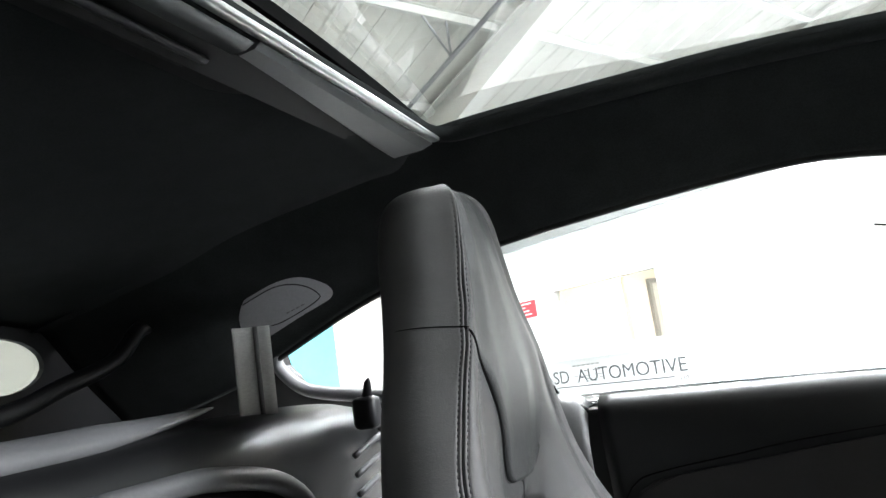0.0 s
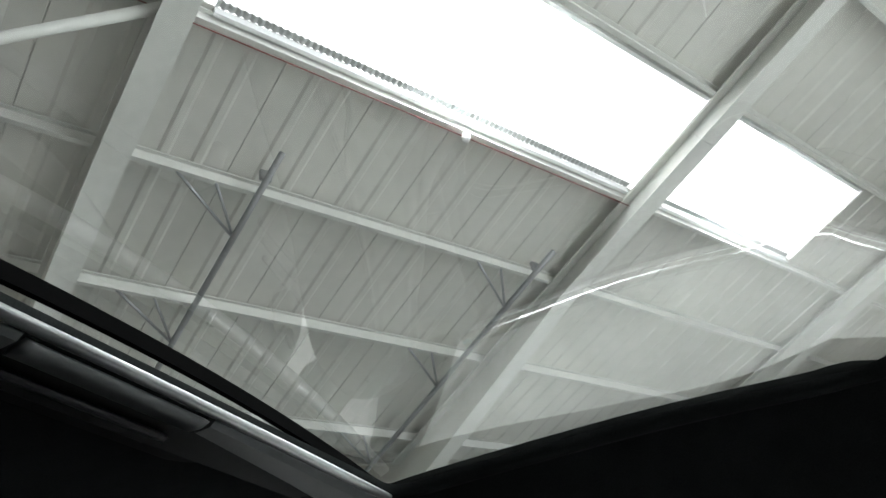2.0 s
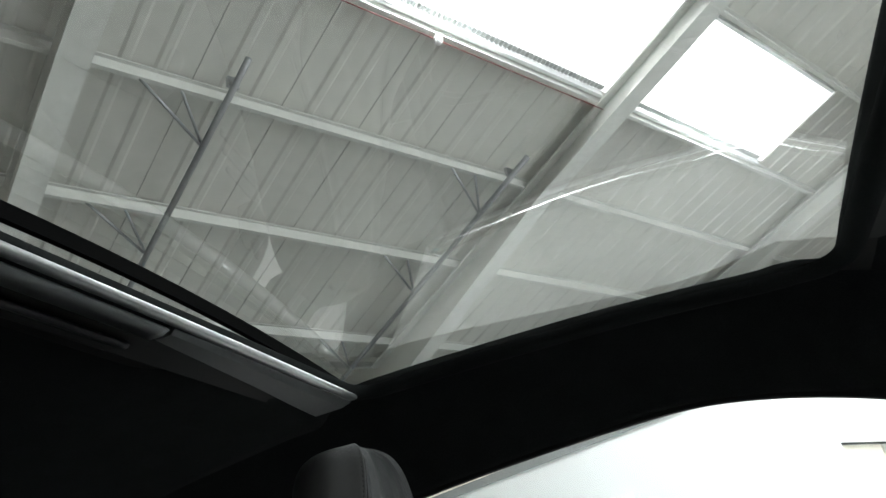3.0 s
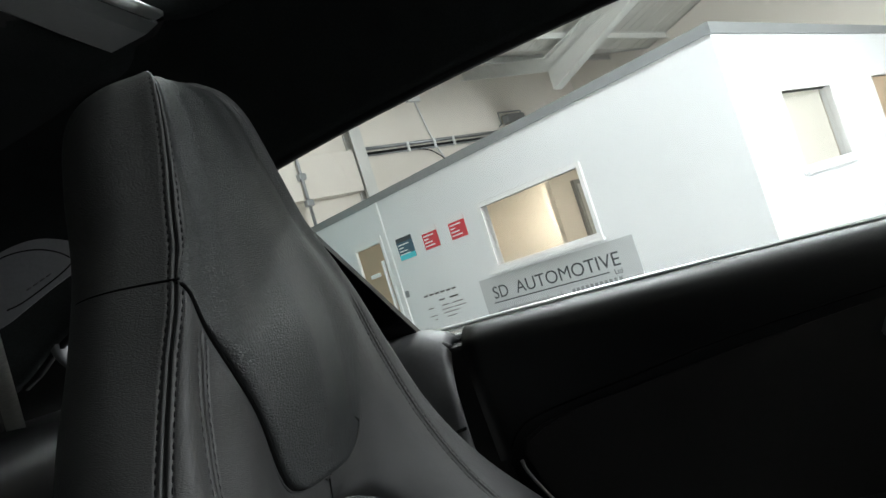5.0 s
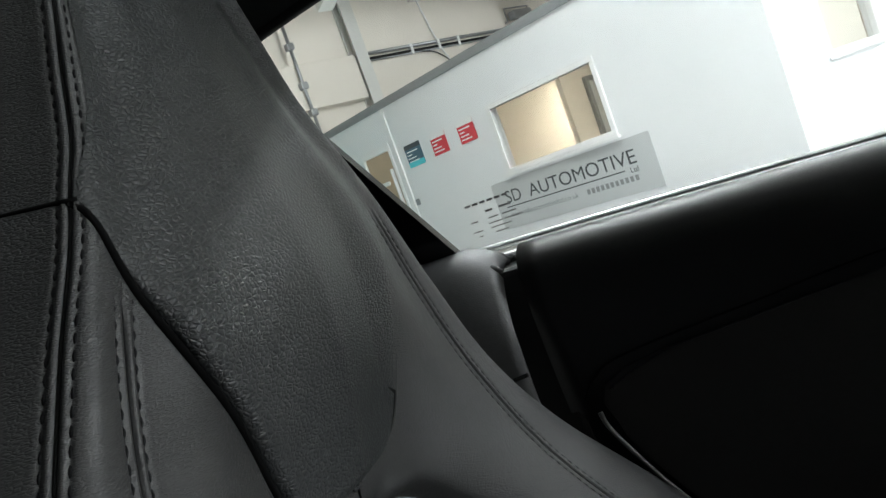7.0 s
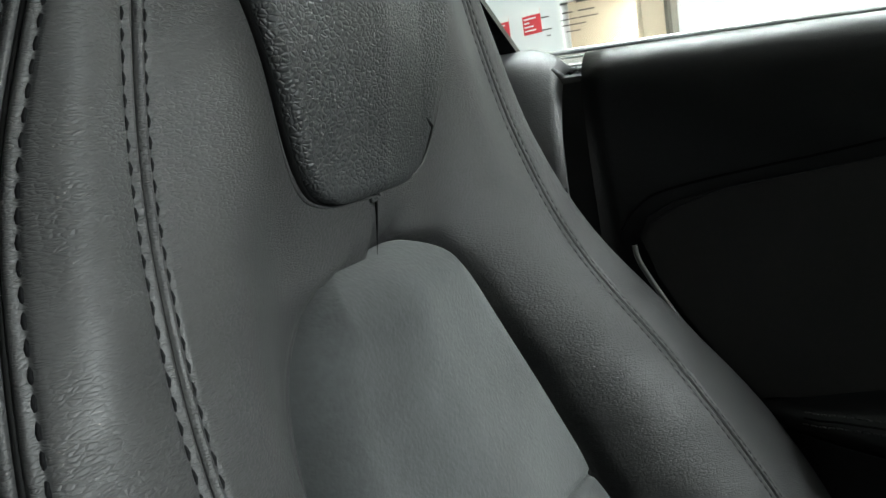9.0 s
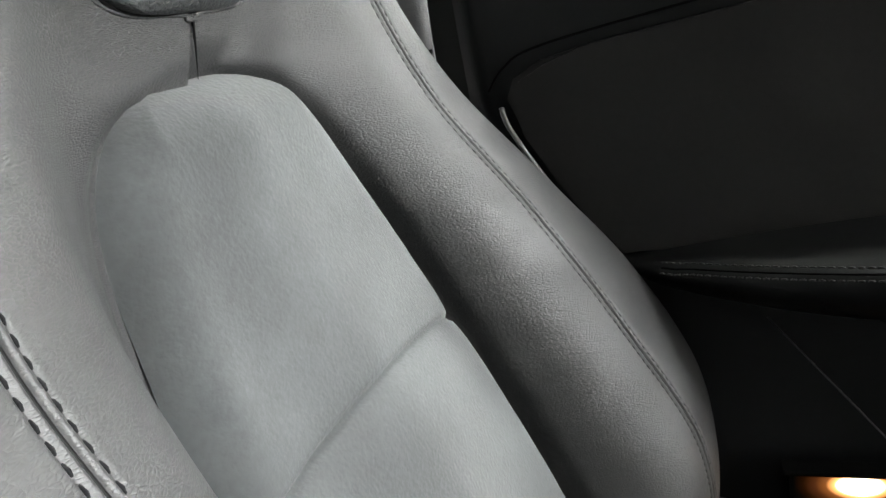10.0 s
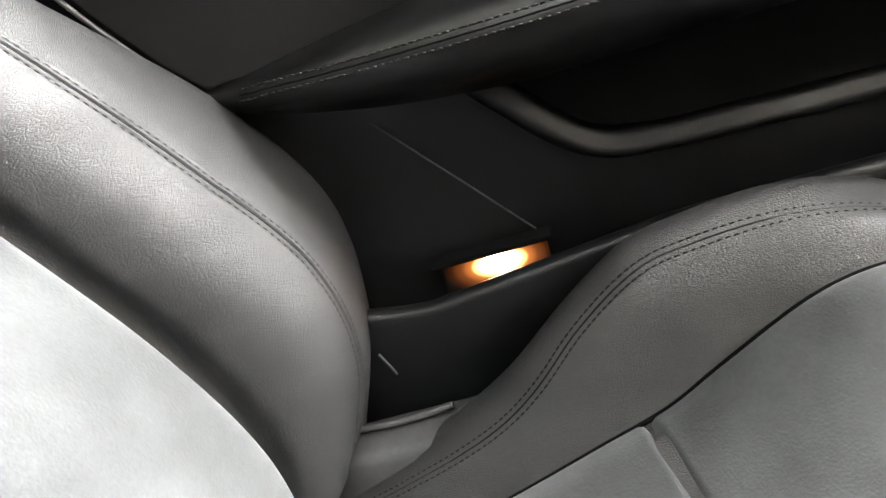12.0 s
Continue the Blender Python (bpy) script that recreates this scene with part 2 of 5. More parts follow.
RED_INK = material("poster_red", (0.62, 0.035, 0.05), 0.5, grain=0.04, scale=30, blotch=0.03)
BLUE_INK = material("poster_slate", (0.06, 0.12, 0.17), 0.5, grain=0.04, scale=30, blotch=0.03)
BANNER = material("teal_banner", (0.14, 0.60, 0.67), 0.5, grain=0.04, scale=6, blotch=0.1)
TEAL = material("poster_teal", (0.10, 0.60, 0.68), 0.5, grain=0.04, scale=6, blotch=0.05)
PAPER = material("white_paper", (0.82, 0.83, 0.83), 0.6, grain=0.02, scale=20)


# ---- mesh helpers ----
def mesh_object(name, bm, mat, parent=None, label="", smooth=True, toward=None):
    me = bpy.data.meshes.new(name)
    bmesh.ops.recalc_face_normals(bm, faces=bm.faces)
    if toward is not None:
        bm.normal_update()
        bmesh.ops.reverse_faces(bm, faces=[f for f in bm.faces if f.normal.dot(Vector(toward)) < 0])
    bm.to_mesh(me)
    bm.free()
    me.materials.append(mat)
    for p in me.polygons:
        p.use_smooth = smooth
    ob = new(name, me)
    if parent is not None:
        ob.parent = parent
        ob.matrix_parent_inverse = Matrix.Identity(4)
    if label:
        ob["label"] = label
    return ob


def part(name, bm, mat, parent, label="", smooth=True, toward=None):
    return mesh_object(name, bm, mat, parent, label, smooth, toward)


def empty(name, label, category, group="", kind="", at=None):
    ob = new(name)
    ob.empty_display_size = 0.05
    if at is not None:
        ob.matrix_world = at
    return tagged(ob, label, category, group, kind)


def box(bm, lo, hi, bevel=0.0):
    ret = bmesh.ops.create_cube(bm, size=1.0)
    vs = ret["verts"]
    for v in vs:
        v.co = Vector([lo[i] + (v.co[i] + 0.5) * (hi[i] - lo[i]) for i in range(3)])
    if bevel:
        es = list({e for v in vs for e in v.link_edges})
        bmesh.ops.bevel(bm, geom=es, offset=bevel, segments=2, affect="EDGES", profile=0.5)
    return bm


def boxed(lo, hi, bevel=0.0):
    return box(bmesh.new(), lo, hi, bevel)


def spline(points, n):
    """n points on a smooth curve through the given ones."""
    p = np.array(points, float)
    k = len(p)
    u = np.linspace(0, k - 1, n)
    i = np.clip(u.astype(int), 0, k - 2)
    f = (u - i)[:, None]
    g = [p[np.clip(i + d, 0, k - 1)] for d in (-1, 0, 1, 2)]
    return 0.5 * (2 * g[1] + (g[2] - g[0]) * f + (2 * g[0] - 5 * g[1] + 4 * g[2] - g[3]) * f**2 + (3 * g[1] - g[0] - 3 * g[2] + g[3]) * f**3)


def cubic(points, n):
    """n points on a curve through the given ones whose bend is even too, run by the chords' lengths."""
    p = np.array(points, float)
    t = np.r_[0, np.cumsum(np.maximum(np.hypot(*np.diff(p, axis=0).T), 1e-7) ** 0.75)]
    h, k = np.diff(t), len(p)
    a, r = np.eye(k), np.zeros_like(p)
    for i in range(1, k - 1):
        a[i, i - 1:i + 2] = h[i - 1], 2 * (h[i - 1] + h[i]), h[i]
        r[i] = 6 * ((p[i + 1] - p[i]) / h[i] - (p[i] - p[i - 1]) / h[i - 1])
    m = np.linalg.solve(a, r)
    u = np.linspace(0, t[-1], n)
    i = np.clip(np.searchsorted(t, u, side="right") - 1, 0, k - 2)
    d, hh = (u - t[i])[:, None], h[i][:, None]
    e = hh - d
    return (m[i] * e**3 + m[i + 1] * d**3) / (6 * hh) + (p[i] / hh - m[i] * hh / 6) * e + (p[i + 1] / hh - m[i + 1] * hh / 6) * d


def grid(bm, rows, close=False):
    """A sheet of quads through rows of points."""
    vs = [[bm.verts.new(Vector(p)) for p in row] for row in rows]
    for a, b in zip(vs, vs[1:]):
        n = len(a)
        for j in range(n if close else n - 1):
            k = (j + 1) % n
            try:
                bm.faces.new((a[j], a[k], b[k], b[j]))
            except ValueError:
                pass
    return vs


def thick(bm, amount):
    bmesh.ops.recalc_face_normals(bm, faces=bm.faces)
    bmesh.ops.solidify(bm, geom=list(bm.faces), thickness=amount)
    return bm


def tube(bm, pts, r, sides=8, radii=None, flat=1.0, up=None):
    """A round or flattened bar along points."""
    pts = [Vector(p) for p in pts]
    rows = []
    last = Vector(up) if up is not None else None
    for i, p in enumerate(pts):
        d = (pts[min(i + 1, len(pts) - 1)] - pts[max(i - 1, 0)]).normalized()
        if last is None:
            last = d.orthogonal()
        a = (last - d * last.dot(d)).normalized()
        last = a
        b = d.cross(a)
        rr = float(radii[i]) if radii is not None else r
        rows.append([p + rr * (a * math.cos(t) * flat + b * math.sin(t)) for t in (2 * math.pi * k / sides for k in range(sides))])
    vs = grid(bm, rows, True)
    for row in (vs[0], vs[-1]):
        try:
            bm.faces.new(row)
        except ValueError:
            pass
    return bm


def prism(bm, outline, axis, a, b):
    """A slab with the given outline (2D points) across an axis from a to b."""
    def place(p, v):
        q = list(p)
        q.insert(axis, v)
        return Vector(q)
    lo = [bm.verts.new(place(p, a)) for p in outline]
    hi = [bm.verts.new(place(p, b)) for p in outline]
    bm.faces.new(lo)
    bm.faces.new(hi[::-1])
    for i in range(len(outline)):
        j = (i + 1) % len(outline)
        bm.faces.new((lo[i], lo[j], hi[j], hi[i]))
    return bm


def frame_bars(lo, hi, t, y0, y1):
    """Four bars round an opening in the x-z plane, mitred flush, as four outlines."""
    x0, z0, x1, z1 = *lo, *hi
    return [((x0 - t, z0 - t), (x1 + t, z0)), ((x0 - t, z1), (x1 + t, z1 + t)), ((x0 - t, z0), (x0, z1)), ((x1, z0), (x1 + t, z1))]


def lettering(name, text, size, m, mat, parent, mirrored=False, squeeze=1.0):
    cu = bpy.data.curves.new(name, "FONT")
    cu.body, cu.size, cu.extrude = text, size, 0.0008
    tmp = bpy.data.objects.new(name, cu)
    scene.collection.objects.link(tmp)
    bpy.context.view_layer.update()
    me = bpy.data.meshes.new_from_object(tmp.evaluated_get(bpy.context.evaluated_depsgraph_get()))
    bpy.data.objects.remove(tmp)
    me.transform(Matrix.Diagonal((-squeeze if mirrored else squeeze, 1, 1, 1)))
    me.materials.clear()
    me.materials.append(mat)
    ob = new(name, me)
    ob.parent = parent
    ob.matrix_parent_inverse = Matrix.Identity(4)
    ob.matrix_basis = m
    return ob


# ---- the passenger seat ----
SEAT_Y = 0.37


def table(pairs):
    """A smooth function through (key, value) pairs."""
    pairs = sorted(pairs)
    p = spline(pairs, 20 * len(pairs))
    order = np.argsort(p[:, 0])
    ks, vs = p[order, 0], p[order, 1]
    return lambda k: float(np.interp(k, ks, vs))


ZK = (0.36, 0.46, 0.552, 0.644, 0.731, 0.806, 0.873, 0.936, 0.996, 1.05, 1.10, 1.14, 1.16, 1.171, 1.177, 1.179)
SIDE_W = table(zip(ZK, (0.290, 0.298, 0.297, 0.283, 0.253, 0.217, 0.178, 0.152, 0.118, 0.087, 0.070, 0.057, 0.047, 0.036, 0.020, 0.004)))
SIDE_X = table(zip(ZK, (-0.283, -0.256, -0.252, -0.291, -0.347, -0.394, -0.418, -0.430, -0.436, -0.441, -0.444, -0.447, -0.452, -0.460, -0.470, -0.482)))
SEAM_W = table(zip(ZK, (0.197, 0.192, 0.186, 0.177, 0.166, 0.157, 0.141, 0.121, 0.096, 0.066, 0.052, 0.042, 0.034, 0.025, 0.014, 0.003)))
SEAM_X = table(zip(ZK, (-0.292, -0.248, -0.248, -0.290, -0.338, -0.386, -0.409, -0.418, -0.420, -0.428, -0.434, -0.439, -0.446, -0.456, -0.468, -0.4815)))
INS_W = table(zip(ZK, (0.129, 0.128, 0.125, 0.116, 0.103, 0.086, 0.072, 0.060, 0.048, 0.034, 0.026, 0.021, 0.017, 0.012, 0.007, 0.0015)))
INS_X = table(zip(ZK, (-0.322, -0.319, -0.341, -0.373, -0.405, -0.425, -0.425, -0.418, -0.417, -0.423, -0.430, -0.436, -0.444, -0.455, -0.467, -0.4812)))
MID_X = table(zip(ZK, (-0.318, -0.316, -0.338, -0.370, -0.404, -0.427, -0.427, -0.416, -0.415, -0.421, -0.428, -0.435, -0.443, -0.454, -0.4665, -0.481)))
DEPTH = table(zip(ZK, (0.13, 0.13, 0.125, 0.12, 0.11, 0.10, 0.09, 0.083, 0.081, 0.083, 0.084, 0.080, 0.070, 0.052, 0.030, 0.005)))
BULGE = table(zip(ZK, (0.030, 0.032, 0.030, 0.024, 0.017, 0.014, 0.012, 0.010, 0.008, 0.008, 0.008, 0.007, 0.006, 0.004, 0.002, 0.0005)))


SIDE_SEAM = table([(0.36, 0.243), (0.55, 0.241), (0.70, 0.227), (0.806, 0.203), (0.88, 0.1738), (0.924, 0.1545), (0.973, 0.1278), (1.022, 0.0987), (1.05, 0.0832), (1.093, 0.0680), (1.14, 0.0525), (1.156, 0.0450), (1.168, 0.0345), (1.176, 0.020)])


def profile(z):
    """Half of the backrest's section at a height, from the middle of its front round to the middle of its back: (w, x)."""
    d, b = DEPTH(z), BULGE(z)
    sw, sx, ow, ox = SEAM_W(z), SEAM_X(z), SIDE_W(z), SIDE_X(z)
    iw, ix, mx = INS_W(z), INS_X(z), MID_X(z)
    rise = 0.13 * max(0.0, sx - ix)
    way = Vector((sw - iw, sx - ix)).normalized()
    face = ((iw + sw) / 2 - way.y * rise, (ix + sx) / 2 + way.x * rise + 0.002)
    return [(0, mx), (iw, ix), face, (sw, sx), ((sw + ow) / 2 + 0.003, (sx + ox) / 2 + 0.008),
            (ow, ox), (ow + b, ox - 0.3 * d), (ow + b * 0.6, ox - 0.7 * d), (ow * 0.8, ox - d), (ow * 0.4, ox - 1.08 * d), (0, ox - 1.1 * d)]


@functools.lru_cache(maxsize=4000)
def section(z):
    """The section as a fine line, mirrored over the middle so that it lies flat there: points, and the run of their lengths."""
    half = profile(z)
    p = cubic([(-w, x) for w, x in half[2:0:-1]] + half, 700)
    p = p[int(np.argmax(p[:, 0] >= 0)):]
    p[0, 0] = 0.0
    return p, np.r_[0, np.cumsum(np.hypot(*np.diff(p, axis=0).T))]


def rounded_z(z):
    return round(float(min(z, 1.1789)), 5)


def front_x(w, z):
    p, _ = section(rounded_z(z))
    k = int(np.argmax(p[:, 0])) + 1
    return float(np.interp(abs(w), p[:k, 0], p[:k, 1]))


def run_at(z, w):
    """How far round the section its front reaches the width w."""
    p, run = section(rounded_z(z))
    k = int(np.argmax(p[:, 0])) + 1
    return float(np.interp(min(abs(w), p[k - 1, 0] - 0.0008), p[:k, 0], run[:k]))


def seat_point(w, x, z):
    return (x, SEAT_Y + w, z)


def on_seat(w, z, out=0.0):
    return seat_point(w, front_x(w, z) + out, z)


def seat_normal(w, z):
    e = 0.004
    a = Vector(on_seat(w + e, z)) - Vector(on_seat(w - e, z))
    b = Vector(on_seat(w, z + e)) - Vector(on_seat(w, z - e))
    n = a.cross(b).normalized()
    return n if n.x > 0 else -n


seat = empty("passenger_seat", "dark grey leather sports seat with a grey suede insert", "car seat")


PAD_W = table([(0.871, 0.0), (0.8715, 0.024), (0.874, 0.039), (0.880, 0.050), (0.896, 0.060), (0.933, 0.0745), (0.958, 0.085), (0.989, 0.0945), (1.022, 0.0985)])
INSERT_W = table([(0.38, 0.133), (0.46, 0.132), (0.55, 0.129), (0.64, 0.120), (0.70, 0.112), (0.75, 0.1025), (0.79, 0.0905), (0.815, 0.078), (0.832, 0.062), (0.841, 0.044), (0.845, 0.024), (0.8455, 0.0)])


SEAM_STEPS = np.array((-9, -7.2, -6.0, -5.2, -4.6, -4.0, -3.3, -2.5, -1.7, -1.0, -0.5, 0, 0.5, 1.0, 1.7, 2.5, 3.3, 4.0, 4.6, 5.2, 6.0, 7.2, 9)) / 1000


def tuck(o):
    """The fold of the leather at a sewn seam: a deep line between two lips, and a shallow run under either row of stitches."""
    o = np.abs(o) * 1000
    return (0.45 * np.exp(-((o - 2.1) / 1.2) ** 2) - 2.3 * np.exp(-((o / 0.80) ** 2)) - 0.75 * np.exp(-((o - 4.3) / 0.9) ** 2)) / 1000


def valley(s, z, edge, deep, wide):
    """How deep the leather is drawn in beside the suede insert."""
    away = np.maximum(0.0, s - edge) if z < 0.83 else np.hypot(np.maximum(0.0, s - edge), max(0.0, z - 0.843))
    return -deep * np.exp(-((away / wide) ** 2)) - 0.003 * np.exp(-((away / 0.022) ** 2))


def insert_near(z):
    """How much narrower the insert is on the driver's side."""
    return 0.89 - 0.075 * math.exp(-(((z - 0.765) / 0.055) ** 2))


def backrest():
    bm = bmesh.new()
    rows = []
    zs = list(np.linspace(0.36, 1.12, 230)) + list(1.12 + 0.059 * np.sin(np.linspace(0.04, 1.0, 24) * math.pi / 2))
    for z in zs:
        p, run = section(rounded_z(z))
        a, b = run_at(z, SEAM_W(z)), run_at(z, SIDE_SEAM(z))
        tight = min(1.0, max(0.05, (b - a) / 0.020))
        deep_a = min(1.0, max(0.0, (0.99 - z) / 0.02))
        deep_b = min(1.0, max(0.0, (1.178 - z) / 0.01))
        s = np.r_[np.linspace(0, a - 0.010 * tight, 64), a + SEAM_STEPS * tight, np.linspace(a + 0.010 * tight, b - 0.010 * tight, 8)[1:-1], b + SEAM_STEPS * tight, np.linspace(b + 0.010 * tight, run[-1], 40)]
        order = np.maximum.accumulate(s)
        q = np.c_[np.interp(order, run, p[:, 0]), np.interp(order, run, p[:, 1])]
        d = np.gradient(q, axis=0)
        d /= np.maximum(np.hypot(d[:, 0], d[:, 1]), 1e-9)[:, None]
        out = np.c_[-d[:, 1], d[:, 0]]
        fold = tuck(order - a) * deep_a
        rim = INSERT_W(z) if z < 0.8455 else 0.02
        sides = []
        for lift in (fold + valley(order, z, run_at(z, rim), 0.012, 0.010), fold + tuck(order - b) * deep_b * tight + valley(order, z, run_at(z, rim * insert_near(z)), 0.004, 0.007)):
            sides.append(q + out * lift[:, None])
        far, close = sides
        rows.append([seat_point(w, x, z) for w, x in far] + [seat_point(-w, x, z) for w, x in close[-2:0:-1]])
    vs = grid(bm, rows, True)
    bm.faces.new(vs[-1])
    bm.faces.new(vs[0])
    return bm


part("backrest", backrest(), LEATHER, seat, "dark grey grained leather backrest")


def patch(outline, out, edge, puff=0.0, n=26, m=40, dent=None, base=-0.002, near=lambda z: 1.0, fade=lambda w, z: 1.0, bed=None):
    """A cushion that lies in an outline on the backrest: outline(z) gives its half width; it dives at its rim."""
    z0, z1, half = outline
    bm = bmesh.new()
    rows = []
    for j in range(n + 1):
        v = 0.5 - 0.5 * math.cos(math.pi * j / n)
        z = z0 + (z1 - z0) * v
        row = []
        for i in range(m + 1):
            u = math.sin(math.pi * (i / m - 0.5))
            w = u * half(z) * (near(z) if u < 0 else 1.0)
            rim = max(0.0, min((1 - abs(u)) * max(half(z), 0.004), z - z0, z1 - z))
            k = min(1.0, rim / edge)
            lift = out * fade(w, z) * (math.sqrt(k * (2 - k)) if bed is None else 1 - (1 - k) ** 3.4) + puff * (1 - u * u) * math.sin(math.pi * v)
            if dent is not None:
                lift -= dent(w, z)
            if bed is None:
                row.append(Vector(on_seat(w, z)) + seat_normal(w, z) * (lift + base))
            else:
                e = 0.004
                up = Vector((1.0, -(bed(w + e, z) - bed(w - e, z)) / (2 * e), -(bed(w, z + e) - bed(w, z - e)) / (2 * e))).normalized()
                row.append(Vector(seat_point(w, bed(w, z), z)) + up * (lift + base))
        rows.append(row)
    grid(bm, rows)
    return bm


def pad_half(z):
    return min(PAD_W(z) if z < 1.022 else 1.0, SIDE_SEAM(z) - 0.0058 * min(1.0, max(0.0, (z - 1.018) / 0.04)))


def insert_dent(w, z):
    """A sewn crease that crosses the suede, and the slight pull of the cloth beside it."""
    o = z - (0.7040 - 0.04 * w - 1.1 * w * w)
    return 0.0034 * math.exp(-((o / 0.0019) ** 2)) + 0.0016 * math.exp(-((o / 0.010) ** 2))


def pad_fade(w, z):
    """The pad stands proud at its foot and along the driver's side, and melts into the headrest above."""
    side = 1.0 if w < 0.0 else max(0.04, 1 - w / 0.05)
    k = min(1.0, max(0.0, (1.02 - z) / 0.06))
    return side * k * k * (3 - 2 * k)


def insert_fade(w, z):
    """The suede lies lower along the driver's side."""
    k = min(1.0, max(0.0, (0.01 - w) / 0.07))
    return 1 - 0.30 * k * k * (3 - 2 * k)


def insert_rest(w, z):
    """The even bed of the suede insert."""
    return MID_X(z) + 0.5 * (INS_X(z) - MID_X(z)) * (w / INS_W(z)) ** 2


part("headrest_pad", patch((0.871, 1.166, pad_half), 0.0058, 0.0065, n=110, m=60, base=0.0004, fade=pad_fade), PAD_LEATHER, seat, "wrinkled leather headrest pad")
part("suede_insert", patch((0.38, 0.8455, INSERT_W), 0.025, 0.032, 0.005, base=-0.011, near=insert_near, bed=insert_rest, n=400, m=64, dent=insert_dent, fade=insert_fade), SUEDE, seat, "plain grey suede backrest insert")


def stitched(bm_seam, bm_thread, points, normals, gap=0.0048, pitch=0.0066, r=0.00075, piping=0.0010):
    """A sewn seam: a sunk ridge with a row of stitches on either side."""
    pts = [Vector(p) for p in points]
    lens = np.r_[0, np.cumsum([(b - a).length for a, b in zip(pts, pts[1:])])]
    total = lens[-1]
    tube(bm_seam, [p - n * 0.0003 for p, n in zip(pts, normals)], piping, 6)

    def at(s):
        i = min(int(np.searchsorted(lens, s, side="right")) - 1, len(pts) - 2)
        f = (s - lens[i]) / max(lens[i + 1] - lens[i], 1e-9)
        d = (pts[i + 1] - pts[i]).normalized()
        return pts[i].lerp(pts[i + 1], f), d, normals[i].lerp(normals[i + 1], f).normalized()
    s = 0.0
    while s + pitch < total:
        a, d, n = at(s)
        b, d2, n2 = at(s + pitch * 0.72)
        for side in (-1, 1):
            o, o2 = n.cross(d) * gap * side, n2.cross(d2) * gap * side
            tube(bm_thread, [a + o - n * 0.0004, (a + b) / 2 + (o + o2) / 2 + n * 0.0007, b + o2 - n * 0.0004], r, 5)
        s += pitch


def skin(z, w, shift):
    """A point and normal on the backrest's skin at a height, shift metres round its section from where it is w wide."""
    p, run = section(rounded_z(z))
    s = run_at(z, w) + shift
    q = np.array([np.interp(s, run, p[:, 0]), np.interp(s, run, p[:, 1])])
    a = np.array([np.interp(s + 0.003, run, p[:, 0]), np.interp(s + 0.003, run, p[:, 1])])
    d = (a - q) / max(np.hypot(*(a - q)), 1e-9)
    side = 1 if w >= 0 else -1
    return Vector(seat_point(side * float(q[0]), float(q[1]), z)), Vector((float(d[0]), side * -float(d[1]), 0.0))


def seam_line(name, half_w, z0, z1, sides, n=60, gap=0.0043, pitch=0.0056, r=0.00062):
    for side in sides:
        seam_bm, thread_bm = bmesh.new(), bmesh.new()
        zs = np.linspace(z0, z1, n)
        mid = [skin(z, side * half_w(z), 0.0) for z in zs]
        tube(seam_bm, [p - m * 0.0015 for p, m in mid], 0.0009, 6)
        for shift in (-gap, gap):
            row = [skin(z, side * half_w(z), shift) for z in zs]
            pts = [p for p, m in row]
            run = np.r_[0, np.cumsum([(b - a).length for a, b in zip(pts, pts[1:])])]
            s = 0.0
            while s + pitch < run[-1]:
                ends = []
                for t, lift in ((s, -0.0016), (s + 0.14 * pitch, -0.0009), (s + 0.36 * pitch, -0.0005), (s + 0.58 * pitch, -0.0009), (s + 0.72 * pitch, -0.0016)):
                    i = min(int(np.searchsorted(run, t, side="right")) - 1, len(pts) - 2)
                    f = float((t - run[i]) / max(run[i + 1] - run[i], 1e-9))
                    ends.append(pts[i].lerp(pts[i + 1], f) + row[i][1] * lift)
                tube(thread_bm, ends, r, 5)
                s += pitch
        seam = part(name, seam_bm, SEAM, seat)
        part("stitches", thread_bm, THREAD, seam, "dark twin-needle stitching")


seam_line("bolster_seam", SEAM_W, 0.985, 0.40, (-1, 1), 90)
seam_line("side_seam", SIDE_SEAM, 1.174, 0.46, (-1,), 110)


def outline_tube(name, half, zs, r, mat, label="", out=0.0):
    bm = bmesh.new()
    left = [Vector(on_seat(-half(z), z)) + seat_normal(-half(z), z) * out for z in zs]
    right = [Vector(on_seat(half(z), z)) + seat_normal(half(z), z) * out for z in zs[::-1]]
    pts = left + right
    n = len(pts)
    tube(bm, pts, r, 8, radii=list(r * np.interp(np.arange(n), [0, 0.22 * n, 0.78 * n, n - 1], [0.1, 1, 1, 0.1])))
    return part(name, bm, mat, seat, label)


low = 0.871 + 0.15 * (1 - np.cos(np.linspace(math.pi / 2, 0, 50)))
# Black tube paints the shade under the pad's edge, thickest on the left.
bm = bmesh.new()
short = low[low < 0.895]
edge = [(-PAD_W(z) * 1.012, z) for z in low[::-1]] + [(PAD_W(z) * 1.012, z) for z in short]
edge = [e for k, e in enumerate(edge) if k == 0 or e != edge[k - 1]]
pts = [Vector(on_seat(w, z)) + seat_normal(w, z) * 0.0002 for w, z in edge]
tube(bm, pts, 0.001, 8, radii=list(np.interp(np.arange(len(pts)), [0, 0.3 * len(low), 0.9 * len(low), len(low) + 6, len(pts) - 1], [0.0006, 0.0017, 0.0015, 0.0005, 0.0001])))
part("pad_gap_shade", bm, GROOVE, seat, "near-black tube for the shade in the gap round the headrest pad")
